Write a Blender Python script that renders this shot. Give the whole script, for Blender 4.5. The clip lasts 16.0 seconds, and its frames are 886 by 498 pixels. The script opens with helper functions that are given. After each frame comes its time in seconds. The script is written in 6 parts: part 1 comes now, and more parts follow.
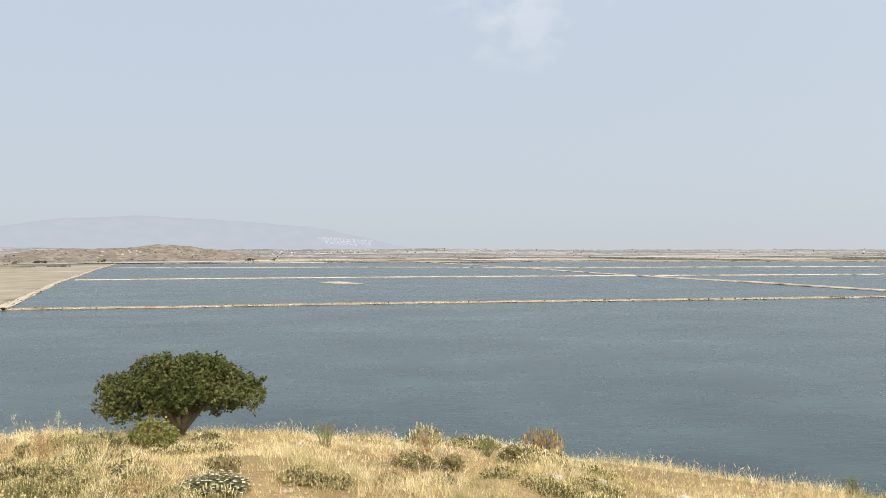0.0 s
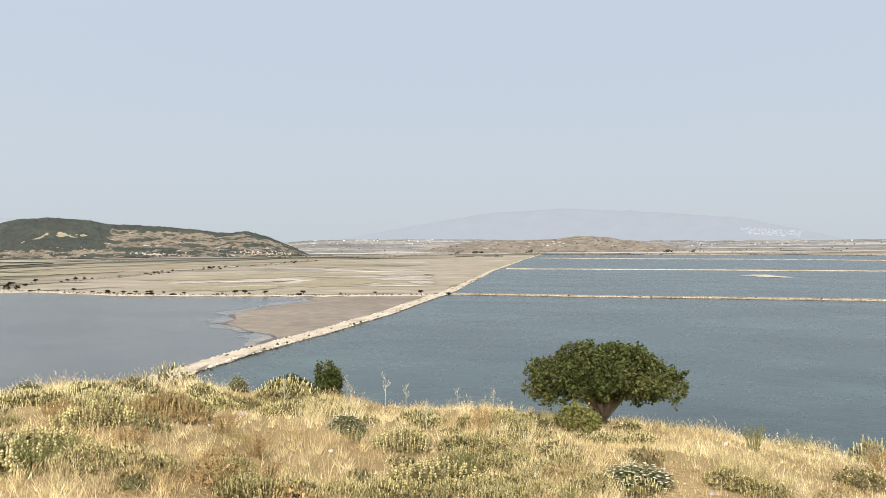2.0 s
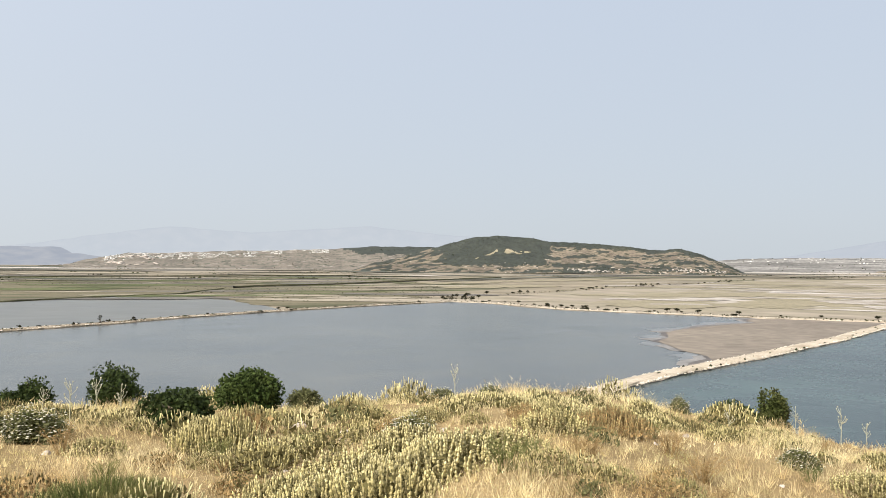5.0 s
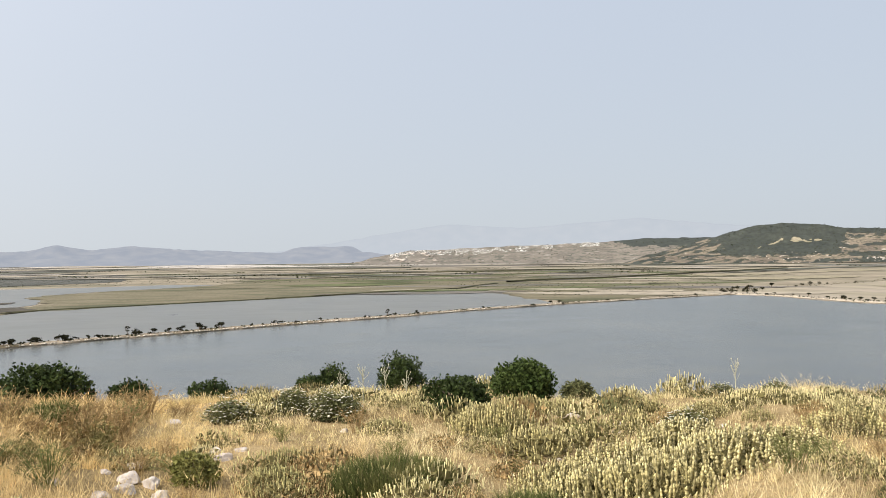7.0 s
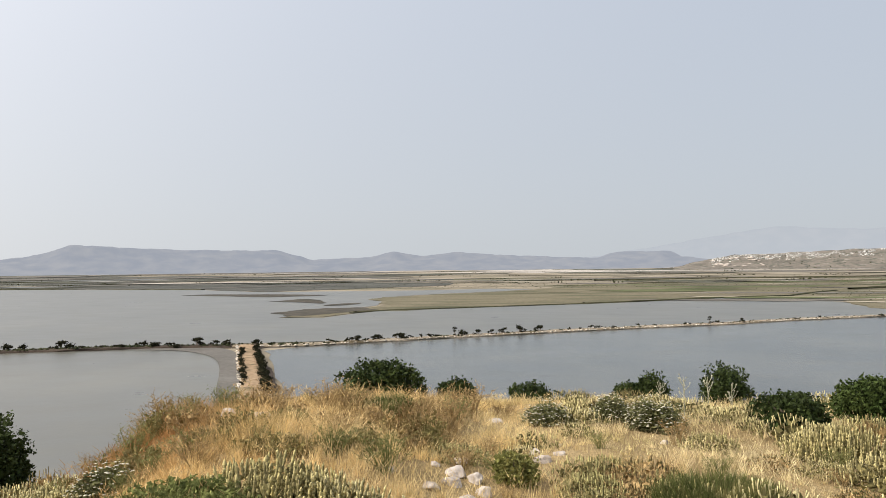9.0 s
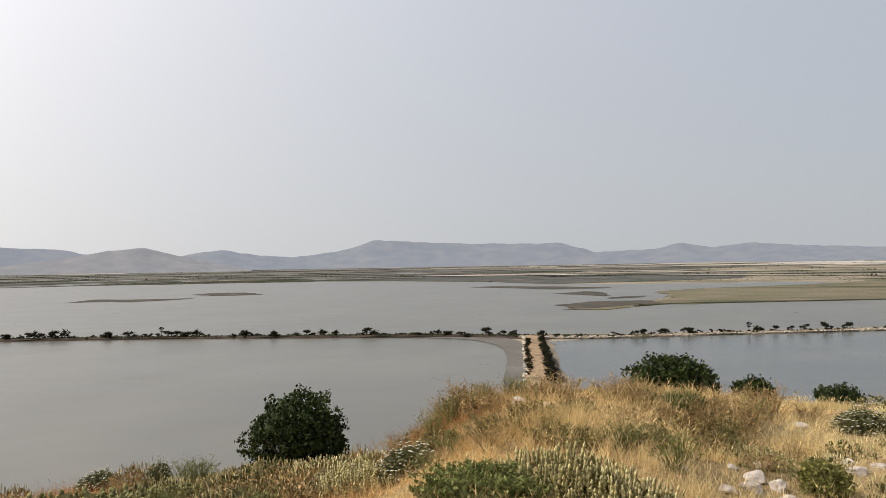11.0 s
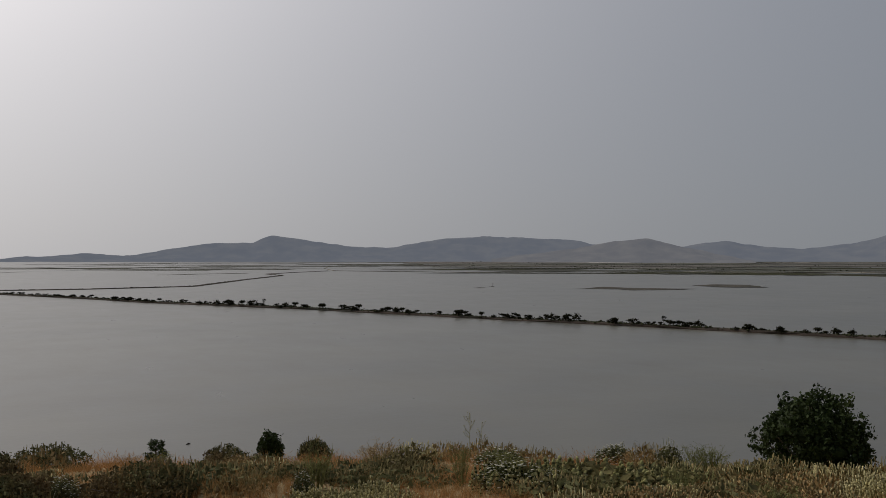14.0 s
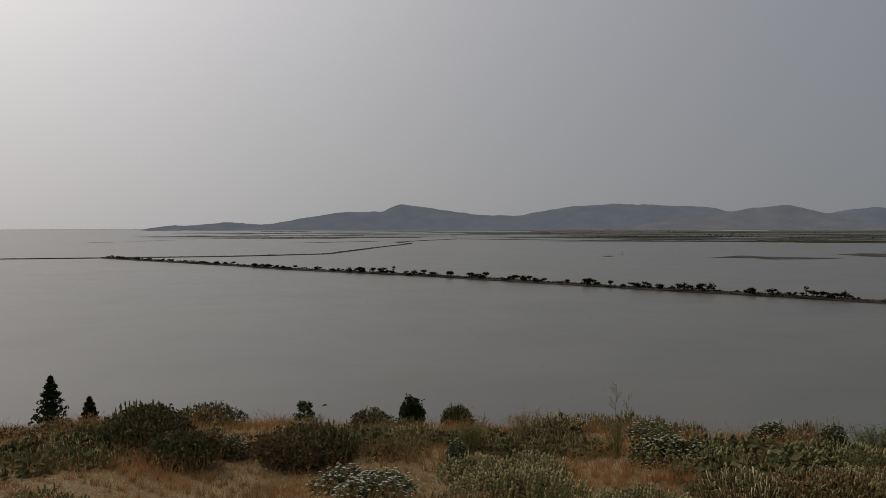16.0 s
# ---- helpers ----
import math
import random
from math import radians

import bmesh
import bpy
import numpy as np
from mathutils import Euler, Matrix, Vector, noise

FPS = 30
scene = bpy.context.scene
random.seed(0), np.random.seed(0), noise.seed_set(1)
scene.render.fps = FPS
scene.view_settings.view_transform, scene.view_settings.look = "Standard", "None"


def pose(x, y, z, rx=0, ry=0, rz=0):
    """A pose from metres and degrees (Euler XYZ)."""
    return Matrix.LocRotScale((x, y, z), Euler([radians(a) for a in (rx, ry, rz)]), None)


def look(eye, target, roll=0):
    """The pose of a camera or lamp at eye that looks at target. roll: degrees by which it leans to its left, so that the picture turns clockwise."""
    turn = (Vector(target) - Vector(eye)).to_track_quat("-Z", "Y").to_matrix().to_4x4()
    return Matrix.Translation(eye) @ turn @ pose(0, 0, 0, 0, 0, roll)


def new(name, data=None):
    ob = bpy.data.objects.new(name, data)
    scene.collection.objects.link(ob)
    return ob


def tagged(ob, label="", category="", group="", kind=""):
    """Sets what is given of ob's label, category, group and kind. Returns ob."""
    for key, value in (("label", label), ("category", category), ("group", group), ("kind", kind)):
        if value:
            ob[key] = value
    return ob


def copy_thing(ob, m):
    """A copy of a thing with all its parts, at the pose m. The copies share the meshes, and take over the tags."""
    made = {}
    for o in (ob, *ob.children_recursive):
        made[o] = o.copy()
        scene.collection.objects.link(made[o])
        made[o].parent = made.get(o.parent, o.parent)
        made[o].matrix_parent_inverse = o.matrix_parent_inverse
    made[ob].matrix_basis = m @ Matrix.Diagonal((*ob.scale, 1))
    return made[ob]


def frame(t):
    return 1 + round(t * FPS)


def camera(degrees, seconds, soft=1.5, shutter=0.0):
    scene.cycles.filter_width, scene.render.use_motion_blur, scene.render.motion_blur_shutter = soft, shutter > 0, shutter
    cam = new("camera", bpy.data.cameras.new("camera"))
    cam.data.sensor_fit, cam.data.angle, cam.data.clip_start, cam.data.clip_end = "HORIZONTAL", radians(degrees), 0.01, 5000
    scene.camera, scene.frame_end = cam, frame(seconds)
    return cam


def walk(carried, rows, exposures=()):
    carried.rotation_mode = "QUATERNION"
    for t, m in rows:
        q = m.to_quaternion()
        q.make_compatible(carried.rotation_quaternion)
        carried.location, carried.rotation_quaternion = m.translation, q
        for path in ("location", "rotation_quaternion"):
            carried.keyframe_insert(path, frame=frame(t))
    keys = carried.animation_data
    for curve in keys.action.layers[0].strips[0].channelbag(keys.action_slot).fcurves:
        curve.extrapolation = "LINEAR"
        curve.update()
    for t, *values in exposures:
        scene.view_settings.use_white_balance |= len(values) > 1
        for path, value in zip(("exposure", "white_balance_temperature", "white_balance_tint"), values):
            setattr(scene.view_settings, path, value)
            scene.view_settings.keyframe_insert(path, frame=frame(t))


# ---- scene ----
cam = camera(56.40, 16.0, soft=0.8)
PATH = [
    (0.0, pose(0.001, -0.000, 32.000, 90.31, 0.49, 0.00)),
    (0.5, pose(-0.049, 0.130, 31.981, 91.04, 0.69, 9.04)),
    (1.0, pose(-0.059, 0.169, 31.982, 90.62, 0.30, 15.28)),
    (1.5, pose(-0.080, 0.167, 31.984, 90.03, 0.50, 21.96)),
    (2.0, pose(-0.096, 0.181, 31.983, 89.92, 0.38, 28.40)),
    (2.5, pose(-0.136, 0.222, 31.983, 90.10, 0.12, 33.48)),
    (3.0, pose(-0.142, 0.192, 31.991, 90.07, -0.04, 35.75)),
    (3.5, pose(-0.135, 0.123, 31.997, 90.28, -0.39, 40.22)),
    (4.0, pose(-0.135, 0.053, 32.015, 90.46, -0.39, 47.15)),
    (4.5, pose(-0.138, 0.018, 32.020, 90.94, -0.49, 53.47)),
    (4.7, pose(-0.111, -0.011, 32.026, 91.04, -0.48, 55.39)),
    (6.8, pose(-0.091, 0.007, 31.992, 90.75, 0.55, 73.09)),
    (7.0, pose(-0.068, -0.000, 31.994, 90.72, 0.72, 76.32)),
    (7.5, pose(-0.123, 0.004, 31.997, 90.96, 0.56, 81.93)),
    (8.0, pose(-0.135, -0.003, 32.002, 91.24, 0.47, 87.61)),
    (8.2, pose(-0.135, 0.002, 32.000, 91.31, 0.56, 89.90)),
    (10.3, pose(-0.129, -0.005, 32.005, 90.98, 0.91, 110.23)),
    (10.5, pose(-0.128, -0.023, 32.005, 90.97, 1.00, 112.28)),
    (11.0, pose(-0.123, -0.027, 32.005, 91.08, 0.96, 117.48)),
    (11.5, pose(-0.125, -0.041, 31.999, 91.17, 1.18, 123.67)),
    (12.0, pose(-0.163, -0.083, 31.999, 90.97, 1.58, 129.57)),
    (12.5, pose(-0.119, -0.086, 32.006, 91.15, 1.19, 134.23)),
    (13.0, pose(-0.038, -0.082, 32.008, 91.28, 0.15, 140.62)),
    (13.5, pose(0.020, -0.066, 32.015, 91.12, 0.05, 146.30)),
    (14.0, pose(0.082, -0.011, 32.002, 90.72, -0.00, 151.26)),
    (14.5, pose(0.105, -0.049, 32.002, 89.39, 0.05, 155.43)),
    (15.0, pose(0.148, -0.103, 32.006, 88.88, -0.00, 156.74)),
    (15.5, pose(0.238, -0.197, 32.008, 88.56, 0.08, 157.54)),
    (16.0, pose(0.297, -0.254, 32.001, 88.52, 0.13, 160.03)),
]
walk(cam, PATH, exposures=[(0.0, 0.15, 6500, 10.5), (4.5, 0.20, 6520, 10.5), (7.0, 0.15, 6530, 11.0), (8.2, 0.07, 6560, 11.0), (10.3, -0.14, 6700, 12.0), (11.0, -0.25, 6720, 12.0), (12.5, -0.78, 6600, 12.5), (13.0, -1.0, 6500, 12.0), (13.5, -1.31, 6420, 12.0), (14.0, -1.58, 6380, 12.0), (14.5, -1.6, 6350, 11.5), (15.0, -1.66, 6350, 11.5), (15.5, -1.46, 6380, 11.5), (16.0, -1.8, 6420, 11.5)])

# ---- sky, sun ----
SUN_AZ, SUN_EL = 203.0, 40.0


def way(az, el=0.0):
    """Unit direction for an azimuth (0 = +y, turning left) and an elevation."""
    a, e = radians(az), radians(el)
    return Vector((-math.sin(a) * math.cos(e), math.cos(a) * math.cos(e), math.sin(e)))


def at(az, r, z=0.0):
    a = radians(az)
    return Vector((-r * math.sin(a), r * math.cos(a), z))


world = bpy.data.worlds.new("sky")
scene.world = world
world.use_nodes = True
wn, wl = world.node_tree.nodes, world.node_tree.links
wn.clear()
SUN_DIR = way(SUN_AZ, SUN_EL)


def wmath(op, a, b=None, clamp=False):
    n = wn.new("ShaderNodeMath")
    n.operation, n.use_clamp = op, clamp
    for i, v in enumerate((a, b)):
        if v is None:
            continue
        if isinstance(v, (int, float)):
            n.inputs[i].default_value = v
        else:
            wl.new(v, n.inputs[i])
    return n.outputs[0]


def wmix(fac, a, b, blend="MIX"):
    n = wn.new("ShaderNodeMix")
    n.data_type, n.blend_type = "RGBA", blend
    for sock, v in ((n.inputs[0], fac), (n.inputs[6], a), (n.inputs[7], b)):
        if isinstance(v, (int, float)):
            sock.default_value = v
        elif isinstance(v, tuple):
            sock.default_value = (*v, 1)
        else:
            wl.new(v, sock)
    return n.outputs[2]


tex = wn.new("ShaderNodeTexCoord")
norm = wn.new("ShaderNodeVectorMath")
norm.operation = "NORMALIZE"
wl.new(tex.outputs["Generated"], norm.inputs[0])
sep = wn.new("ShaderNodeSeparateXYZ")
wl.new(norm.outputs[0], sep.inputs[0])
dot = wn.new("ShaderNodeVectorMath")
dot.operation = "DOT_PRODUCT"
wl.new(norm.outputs[0], dot.inputs[0])
dot.inputs[1].default_value = SUN_DIR
sky = wn.new("ShaderNodeTexSky")
sky.sky_type, sky.sun_disc = "NISHITA", False
sky.sun_elevation, sky.sun_rotation = radians(SUN_EL), radians(-SUN_AZ)
sky.air_density, sky.dust_density, sky.ozone_density = 1.0, 3.0, 1.5
up = wmath("MAXIMUM", sep.outputs["Z"], 0.0)
lift = wmath("POWER", wmath("MULTIPLY", up, 1.6, True), 0.7)
haze = wmix(lift, (5.42, 5.95, 6.35), (4.75, 5.6, 7.0))
spread = wmath("ARCCOSINE", wmath("MINIMUM", dot.outputs["Value"], 0.9999))
glow = wmath("MINIMUM", wmath("MULTIPLY", wmath("EXPONENT", wmath("MULTIPLY", spread, -1 / radians(21.0))), 83.0), 30.0)
aureole = wmix(1.0, (1.0, 0.925, 0.86), glow, "MULTIPLY")
mixed = wmix(0.9, sky.outputs["Color"], haze)
mixed = wmix(1.0, mixed, aureole, "ADD")
# thin white clouds high over the pans
cloud = wn.new("ShaderNodeTexNoise")
cloud.inputs["Scale"].default_value, cloud.inputs["Detail"].default_value = 16.0, 5.0
squash = wn.new("ShaderNodeMapping")
squash.inputs["Scale"].default_value = (1, 1, 1.7)
wl.new(norm.outputs[0], squash.inputs[0])
wl.new(squash.outputs[0], cloud.inputs["Vector"])
near_cloud = wn.new("ShaderNodeVectorMath")
near_cloud.operation = "DOT_PRODUCT"
wl.new(norm.outputs[0], near_cloud.inputs[0])
near_cloud.inputs[1].default_value = way(-5.6, 19.2)
patch_c = wmath("MULTIPLY", wmath("SUBTRACT", near_cloud.outputs["Value"], 0.9905), 125.0, True)
wisps = wmath("MULTIPLY", wmath("SUBTRACT", wmath("MULTIPLY", cloud.outputs["Fac"], wmath("ADD", wmath("MULTIPLY", patch_c, 0.35), 0.85)), 0.52), 5.0, True)
mixed = wmix(wmath("MULTIPLY", wisps, wmath("ADD", wmath("MULTIPLY", patch_c, 0.30), 0.0)), mixed, (8.0, 8.2, 8.6))
bg = wn.new("ShaderNodeBackground")
bg.inputs["Strength"].default_value = 0.1
wl.new(mixed, bg.inputs["Color"])
wo = wn.new("ShaderNodeOutputWorld")
wl.new(bg.outputs[0], wo.inputs["Surface"])

sun = new("sun", bpy.data.lights.new("sun", "SUN"))
sun.data.energy, sun.data.angle, sun.data.color = 3.0, radians(0.8), (1.0, 0.93, 0.82)
sun.matrix_world = look(SUN_DIR * 100, (0, 0, 0))

# ---- materials ----


class Nodes:
    """Short-hand for building one material."""

    def __init__(self, name):
        self.mat = bpy.data.materials.new(name)
        self.mat.use_nodes = True
        self.n, self.l = self.mat.node_tree.nodes, self.mat.node_tree.links
        self.n.clear()
        self.out = self.n.new("ShaderNodeOutputMaterial")
        self.geo = self.n.new("ShaderNodeNewGeometry")

    def put(self, sock, v):
        if isinstance(v, (int, float)):
            sock.default_value = v
        elif isinstance(v, tuple):
            sock.default_value = (*v, 1) if len(sock.default_value) == 4 else v
        else:
            self.l.new(v, sock)

    def noise(self, scale, detail=4.0, stretch=(1, 1, 1), rough=0.55):
        m = self.n.new("ShaderNodeMapping")
        m.inputs["Scale"].default_value = stretch
        self.l.new(self.geo.outputs["Position"], m.inputs[0])
        t = self.n.new("ShaderNodeTexNoise")
        t.inputs["Scale"].default_value, t.inputs["Detail"].default_value, t.inputs["Roughness"].default_value = scale, detail, rough
        self.l.new(m.outputs[0], t.inputs["Vector"])
        return t.outputs["Fac"]

    def step(self, v, lo, hi):
        m = self.n.new("ShaderNodeMapRange")
        m.inputs[1].default_value, m.inputs[2].default_value = lo, hi
        self.l.new(v, m.inputs[0])
        return m.outputs[0]

    def mix(self, fac, a, b, blend="MIX"):
        m = self.n.new("ShaderNodeMix")
        m.data_type, m.blend_type = "RGBA", blend
        for sock, v in ((m.inputs[0], fac), (m.inputs[6], a), (m.inputs[7], b)):
            self.put(sock, v)
        return m.outputs[2]

    def math(self, op, a, b):
        m = self.n.new("ShaderNodeMath")
        m.operation = op
        self.put(m.inputs[0], a)
        self.put(m.inputs[1], b)
        return m.outputs[0]

    def bump(self, height, strength, distance):
        b = self.n.new("ShaderNodeBump")
        b.inputs["Strength"].default_value, b.inputs["Distance"].default_value = strength, distance
        self.l.new(height, b.inputs["Height"])
        return b.outputs[0]

    def finish(self, color, rough=0.9, spec=0.2, normal=None, through_light=0.0, ior=1.45, glow=None):
        p = self.n.new("ShaderNodeBsdfPrincipled")
        self.put(p.inputs["Base Color"], color)
        self.put(p.inputs["Roughness"], rough)
        p.inputs["Specular IOR Level"].default_value, p.inputs["IOR"].default_value = spec, ior
        if normal is not None:
            self.l.new(normal, p.inputs["Normal"])
        if glow is not None:
            self.put(p.inputs["Emission Color"], glow[0])
            p.inputs["Emission Strength"].default_value = glow[1]
        last = p.outputs[0]
        if through_light:
            t = self.n.new("ShaderNodeBsdfTranslucent")
            self.put(t.inputs["Color"], color)
            s = self.n.new("ShaderNodeMixShader")
            s.inputs[0].default_value = through_light
            self.l.new(last, s.inputs[1])
            self.l.new(t.outputs[0], s.inputs[2])
            last = s.outputs[0]
        self.l.new(last, self.out.inputs["Surface"])
        return self.mat


def two_tone(name, a, b, scale, c=None, fine=None, rough=0.95, bump=0.0, stretch=(1, 1, 1), through_light=0.0, islands=0.0, spec=0.15, third=0.55):
    k = Nodes(name)
    col = k.mix(k.step(k.noise(scale, 4, stretch), 0.36, 0.64), a, b)
    if c:
        col = k.mix(k.step(k.noise(scale * 0.37, 3, stretch), third, third + 0.12), col, c)
    fine = fine or scale * 8
    f = k.noise(fine, 4)
    col = k.mix(1.0, col, k.mix(k.step(f, 0.25, 0.75), (0.72, 0.72, 0.72), (1.22, 1.22, 1.22)), "MULTIPLY")
    if islands:
        lo, hi = 1 - islands, 1 + islands
        col = k.mix(1.0, col, k.mix(k.geo.outputs["Random Per Island"], (lo, lo, lo), (hi, hi, hi * 0.95)), "MULTIPLY")
    n = k.bump(f, 0.6, bump) if bump else None
    return k.finish(col, rough, spec, n, through_light)


SOIL = two_tone("dry_hill_soil", (0.25, 0.18, 0.085), (0.345, 0.255, 0.128), 0.9, (0.20, 0.135, 0.062), fine=22, bump=0.12, third=0.58)
PLAIN = two_tone("coastal_plain", (0.185, 0.16, 0.112), (0.275, 0.235, 0.17), 0.009, (0.118, 0.115, 0.072), fine=0.03, third=0.5, stretch=(1.6, 0.8, 1))
SALT = two_tone("salt_flat_crust", (0.29, 0.25, 0.195), (0.235, 0.21, 0.142), 0.008, (0.54, 0.50, 0.46), fine=0.03, third=0.58, stretch=(0.8, 1.3, 1))
MARSH = two_tone("green_marsh", (0.122, 0.110, 0.066), (0.172, 0.149, 0.098), 0.03, (0.082, 0.082, 0.045), fine=0.25, stretch=(1.6, 0.6, 1), third=0.52)
ISLE = two_tone("dark_wet_mud", (0.05, 0.046, 0.036), (0.085, 0.075, 0.058), 0.03, (0.042, 0.042, 0.028), fine=0.2)
# wetland tones turned greyer to imitate haze over the far shore
WETLAND = two_tone("dark_wetland", (0.060, 0.062, 0.052), (0.095, 0.094, 0.080), 0.006, (0.19, 0.185, 0.168), fine=0.02, third=0.60)
REEDGREEN = two_tone("green_reed_bed", (0.085, 0.10, 0.042), (0.12, 0.128, 0.058), 0.03, (0.06, 0.07, 0.03), fine=0.15)
RIM = two_tone("wet_salt_rim", (0.25, 0.235, 0.215), (0.15, 0.145, 0.135), 0.06, fine=0.4, rough=0.6)
REDTRACK = two_tone("reddish_dirt_track", (0.24, 0.165, 0.095), (0.33, 0.24, 0.15), 0.35, (0.13, 0.10, 0.055), fine=0.9)
REEDS = two_tone("dark_reed_edge", (0.035, 0.037, 0.02), (0.062, 0.06, 0.032), 0.05, spec=0.05)
BEACH = two_tone("grey_beach_mud", (0.105, 0.098, 0.082), (0.135, 0.123, 0.105), 0.07, (0.165, 0.155, 0.135), fine=0.6, rough=0.7)
WETMUD = two_tone("wet_dark_mud", (0.085, 0.072, 0.06), (0.12, 0.10, 0.082), 0.08, fine=0.5, rough=0.45)
SHOAL = two_tone("shallow_milky_water", (0.155, 0.155, 0.145), (0.12, 0.125, 0.12), 0.05, fine=0.3, rough=0.3, spec=0.5)
MUD = two_tone("grey_brown_mud", (0.178, 0.15, 0.118), (0.225, 0.192, 0.15), 0.02, (0.12, 0.104, 0.084), fine=0.15, rough=0.75)
TRACK = two_tone("pale_dirt_track", (0.385, 0.325, 0.24), (0.48, 0.415, 0.32), 0.06, (0.28, 0.23, 0.16), fine=0.9)
BANK = two_tone("stony_bank", (0.21, 0.17, 0.118), (0.31, 0.26, 0.19), 0.12, (0.14, 0.115, 0.07), fine=1.2)
# bank earth with the dimness of its shaded side put into the colour
DARKBANK = two_tone("shade_darkened_bank", (0.042, 0.033, 0.026), (0.078, 0.060, 0.045), 0.08, (0.026, 0.024, 0.017), fine=1.2)
SALTPALE = two_tone("bleached_salt_crust", (0.38, 0.345, 0.30), (0.30, 0.265, 0.215), 0.05, (0.46, 0.43, 0.39), fine=0.3)
DRYGREEN = two_tone("dull_green_herbs", (0.225, 0.20, 0.13), (0.27, 0.235, 0.16), 0.03, fine=0.2)
BARE = two_tone("pale_bare_field", (0.36, 0.325, 0.275), (0.46, 0.425, 0.375), 0.01, fine=0.08)
STRAW = two_tone("straw_field", (0.27, 0.235, 0.175), (0.335, 0.295, 0.225), 0.01, fine=0.08)
# fallow and crop colours are greyed and paled for the missing haze
FALLOW = two_tone("brown_fallow_field", (0.115, 0.106, 0.090), (0.16, 0.147, 0.124), 0.012, fine=0.08)
CROP = two_tone("green_crop_field", (0.084, 0.087, 0.066), (0.118, 0.118, 0.090), 0.012, fine=0.08)
SCRUB = two_tone("far_scrub", (0.030, 0.035, 0.018), (0.056, 0.058, 0.030), 0.02, islands=0.35, spec=0.05)
STONE = two_tone("pale_limestone", (0.40, 0.345, 0.29), (0.52, 0.465, 0.405), 5.0, (0.22, 0.185, 0.15), fine=24, bump=0.012)
PEBBLE = two_tone("bank_stones", (0.44, 0.39, 0.32), (0.56, 0.51, 0.44), 0.2, islands=0.3)
BARK = two_tone("grey_bark", (0.16, 0.125, 0.09), (0.25, 0.20, 0.15), 6.0, fine=40, bump=0.01)
LEAF = two_tone("tree_leaves", (0.056, 0.070, 0.021), (0.100, 0.102, 0.036), 1.6, (0.135, 0.092, 0.042), third=0.62, islands=0.4, through_light=0.18, rough=0.7, spec=0.12)
DARKLEAF = two_tone("evergreen_leaves", (0.024, 0.038, 0.011), (0.042, 0.058, 0.017), 2.2, islands=0.4, through_light=0.12, rough=0.6, spec=0.12)
GREENLEAF = two_tone("bush_leaves", (0.034, 0.056, 0.014), (0.06, 0.082, 0.023), 2.2, islands=0.4, through_light=0.18, rough=0.65, spec=0.12)
FRESHLEAF = two_tone("yellow_green_leaves", (0.15, 0.155, 0.045), (0.215, 0.205, 0.07), 1.8, (0.26, 0.20, 0.085), islands=0.35, through_light=0.2, spec=0.1, third=0.6)
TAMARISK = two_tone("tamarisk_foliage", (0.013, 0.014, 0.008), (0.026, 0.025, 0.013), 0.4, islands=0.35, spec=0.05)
SPIKE = two_tone("woolly_flower_spikes", (0.47, 0.405, 0.19), (0.59, 0.52, 0.285), 0.9, (0.35, 0.32, 0.145), fine=30, islands=0.4, through_light=0.06)
CANDLE = two_tone("candle_flower_spikes", (0.27, 0.255, 0.105), (0.39, 0.355, 0.165), 1.5, (0.19, 0.185, 0.07), islands=0.3, through_light=0.05)
SPIKELOWER = two_tone("whorl_lower_faces", (0.27, 0.235, 0.10), (0.36, 0.31, 0.145), 1.5, islands=0.3, through_light=0.1)
SPIKELEAF = two_tone("sage_leaves", (0.13, 0.115, 0.048), (0.21, 0.18, 0.078), 1.5, islands=0.3, through_light=0.2)
DRYSTEM = two_tone("dry_brown_stems", (0.29, 0.195, 0.09), (0.39, 0.275, 0.13), 2.0, islands=0.3)
PETAL = two_tone("cream_umbels", (0.44, 0.42, 0.32), (0.58, 0.55, 0.44), 4.0, islands=0.2)
SAGELEAF = two_tone("grey_green_shrub_leaves", (0.105, 0.108, 0.05), (0.165, 0.16, 0.078), 2.0, (0.07, 0.075, 0.03), islands=0.4, through_light=0.15)
FENNEL = two_tone("green_weed_stems", (0.15, 0.165, 0.06), (0.24, 0.235, 0.09), 1.5, islands=0.3, through_light=0.25)
THISTLE = two_tone("pale_thistle", (0.36, 0.35, 0.26), (0.46, 0.44, 0.33), 4.0, islands=0.15)
WHITEWALL = two_tone("white_house_wall", (0.38, 0.375, 0.36), (0.50, 0.49, 0.47), 0.02, islands=0.45)


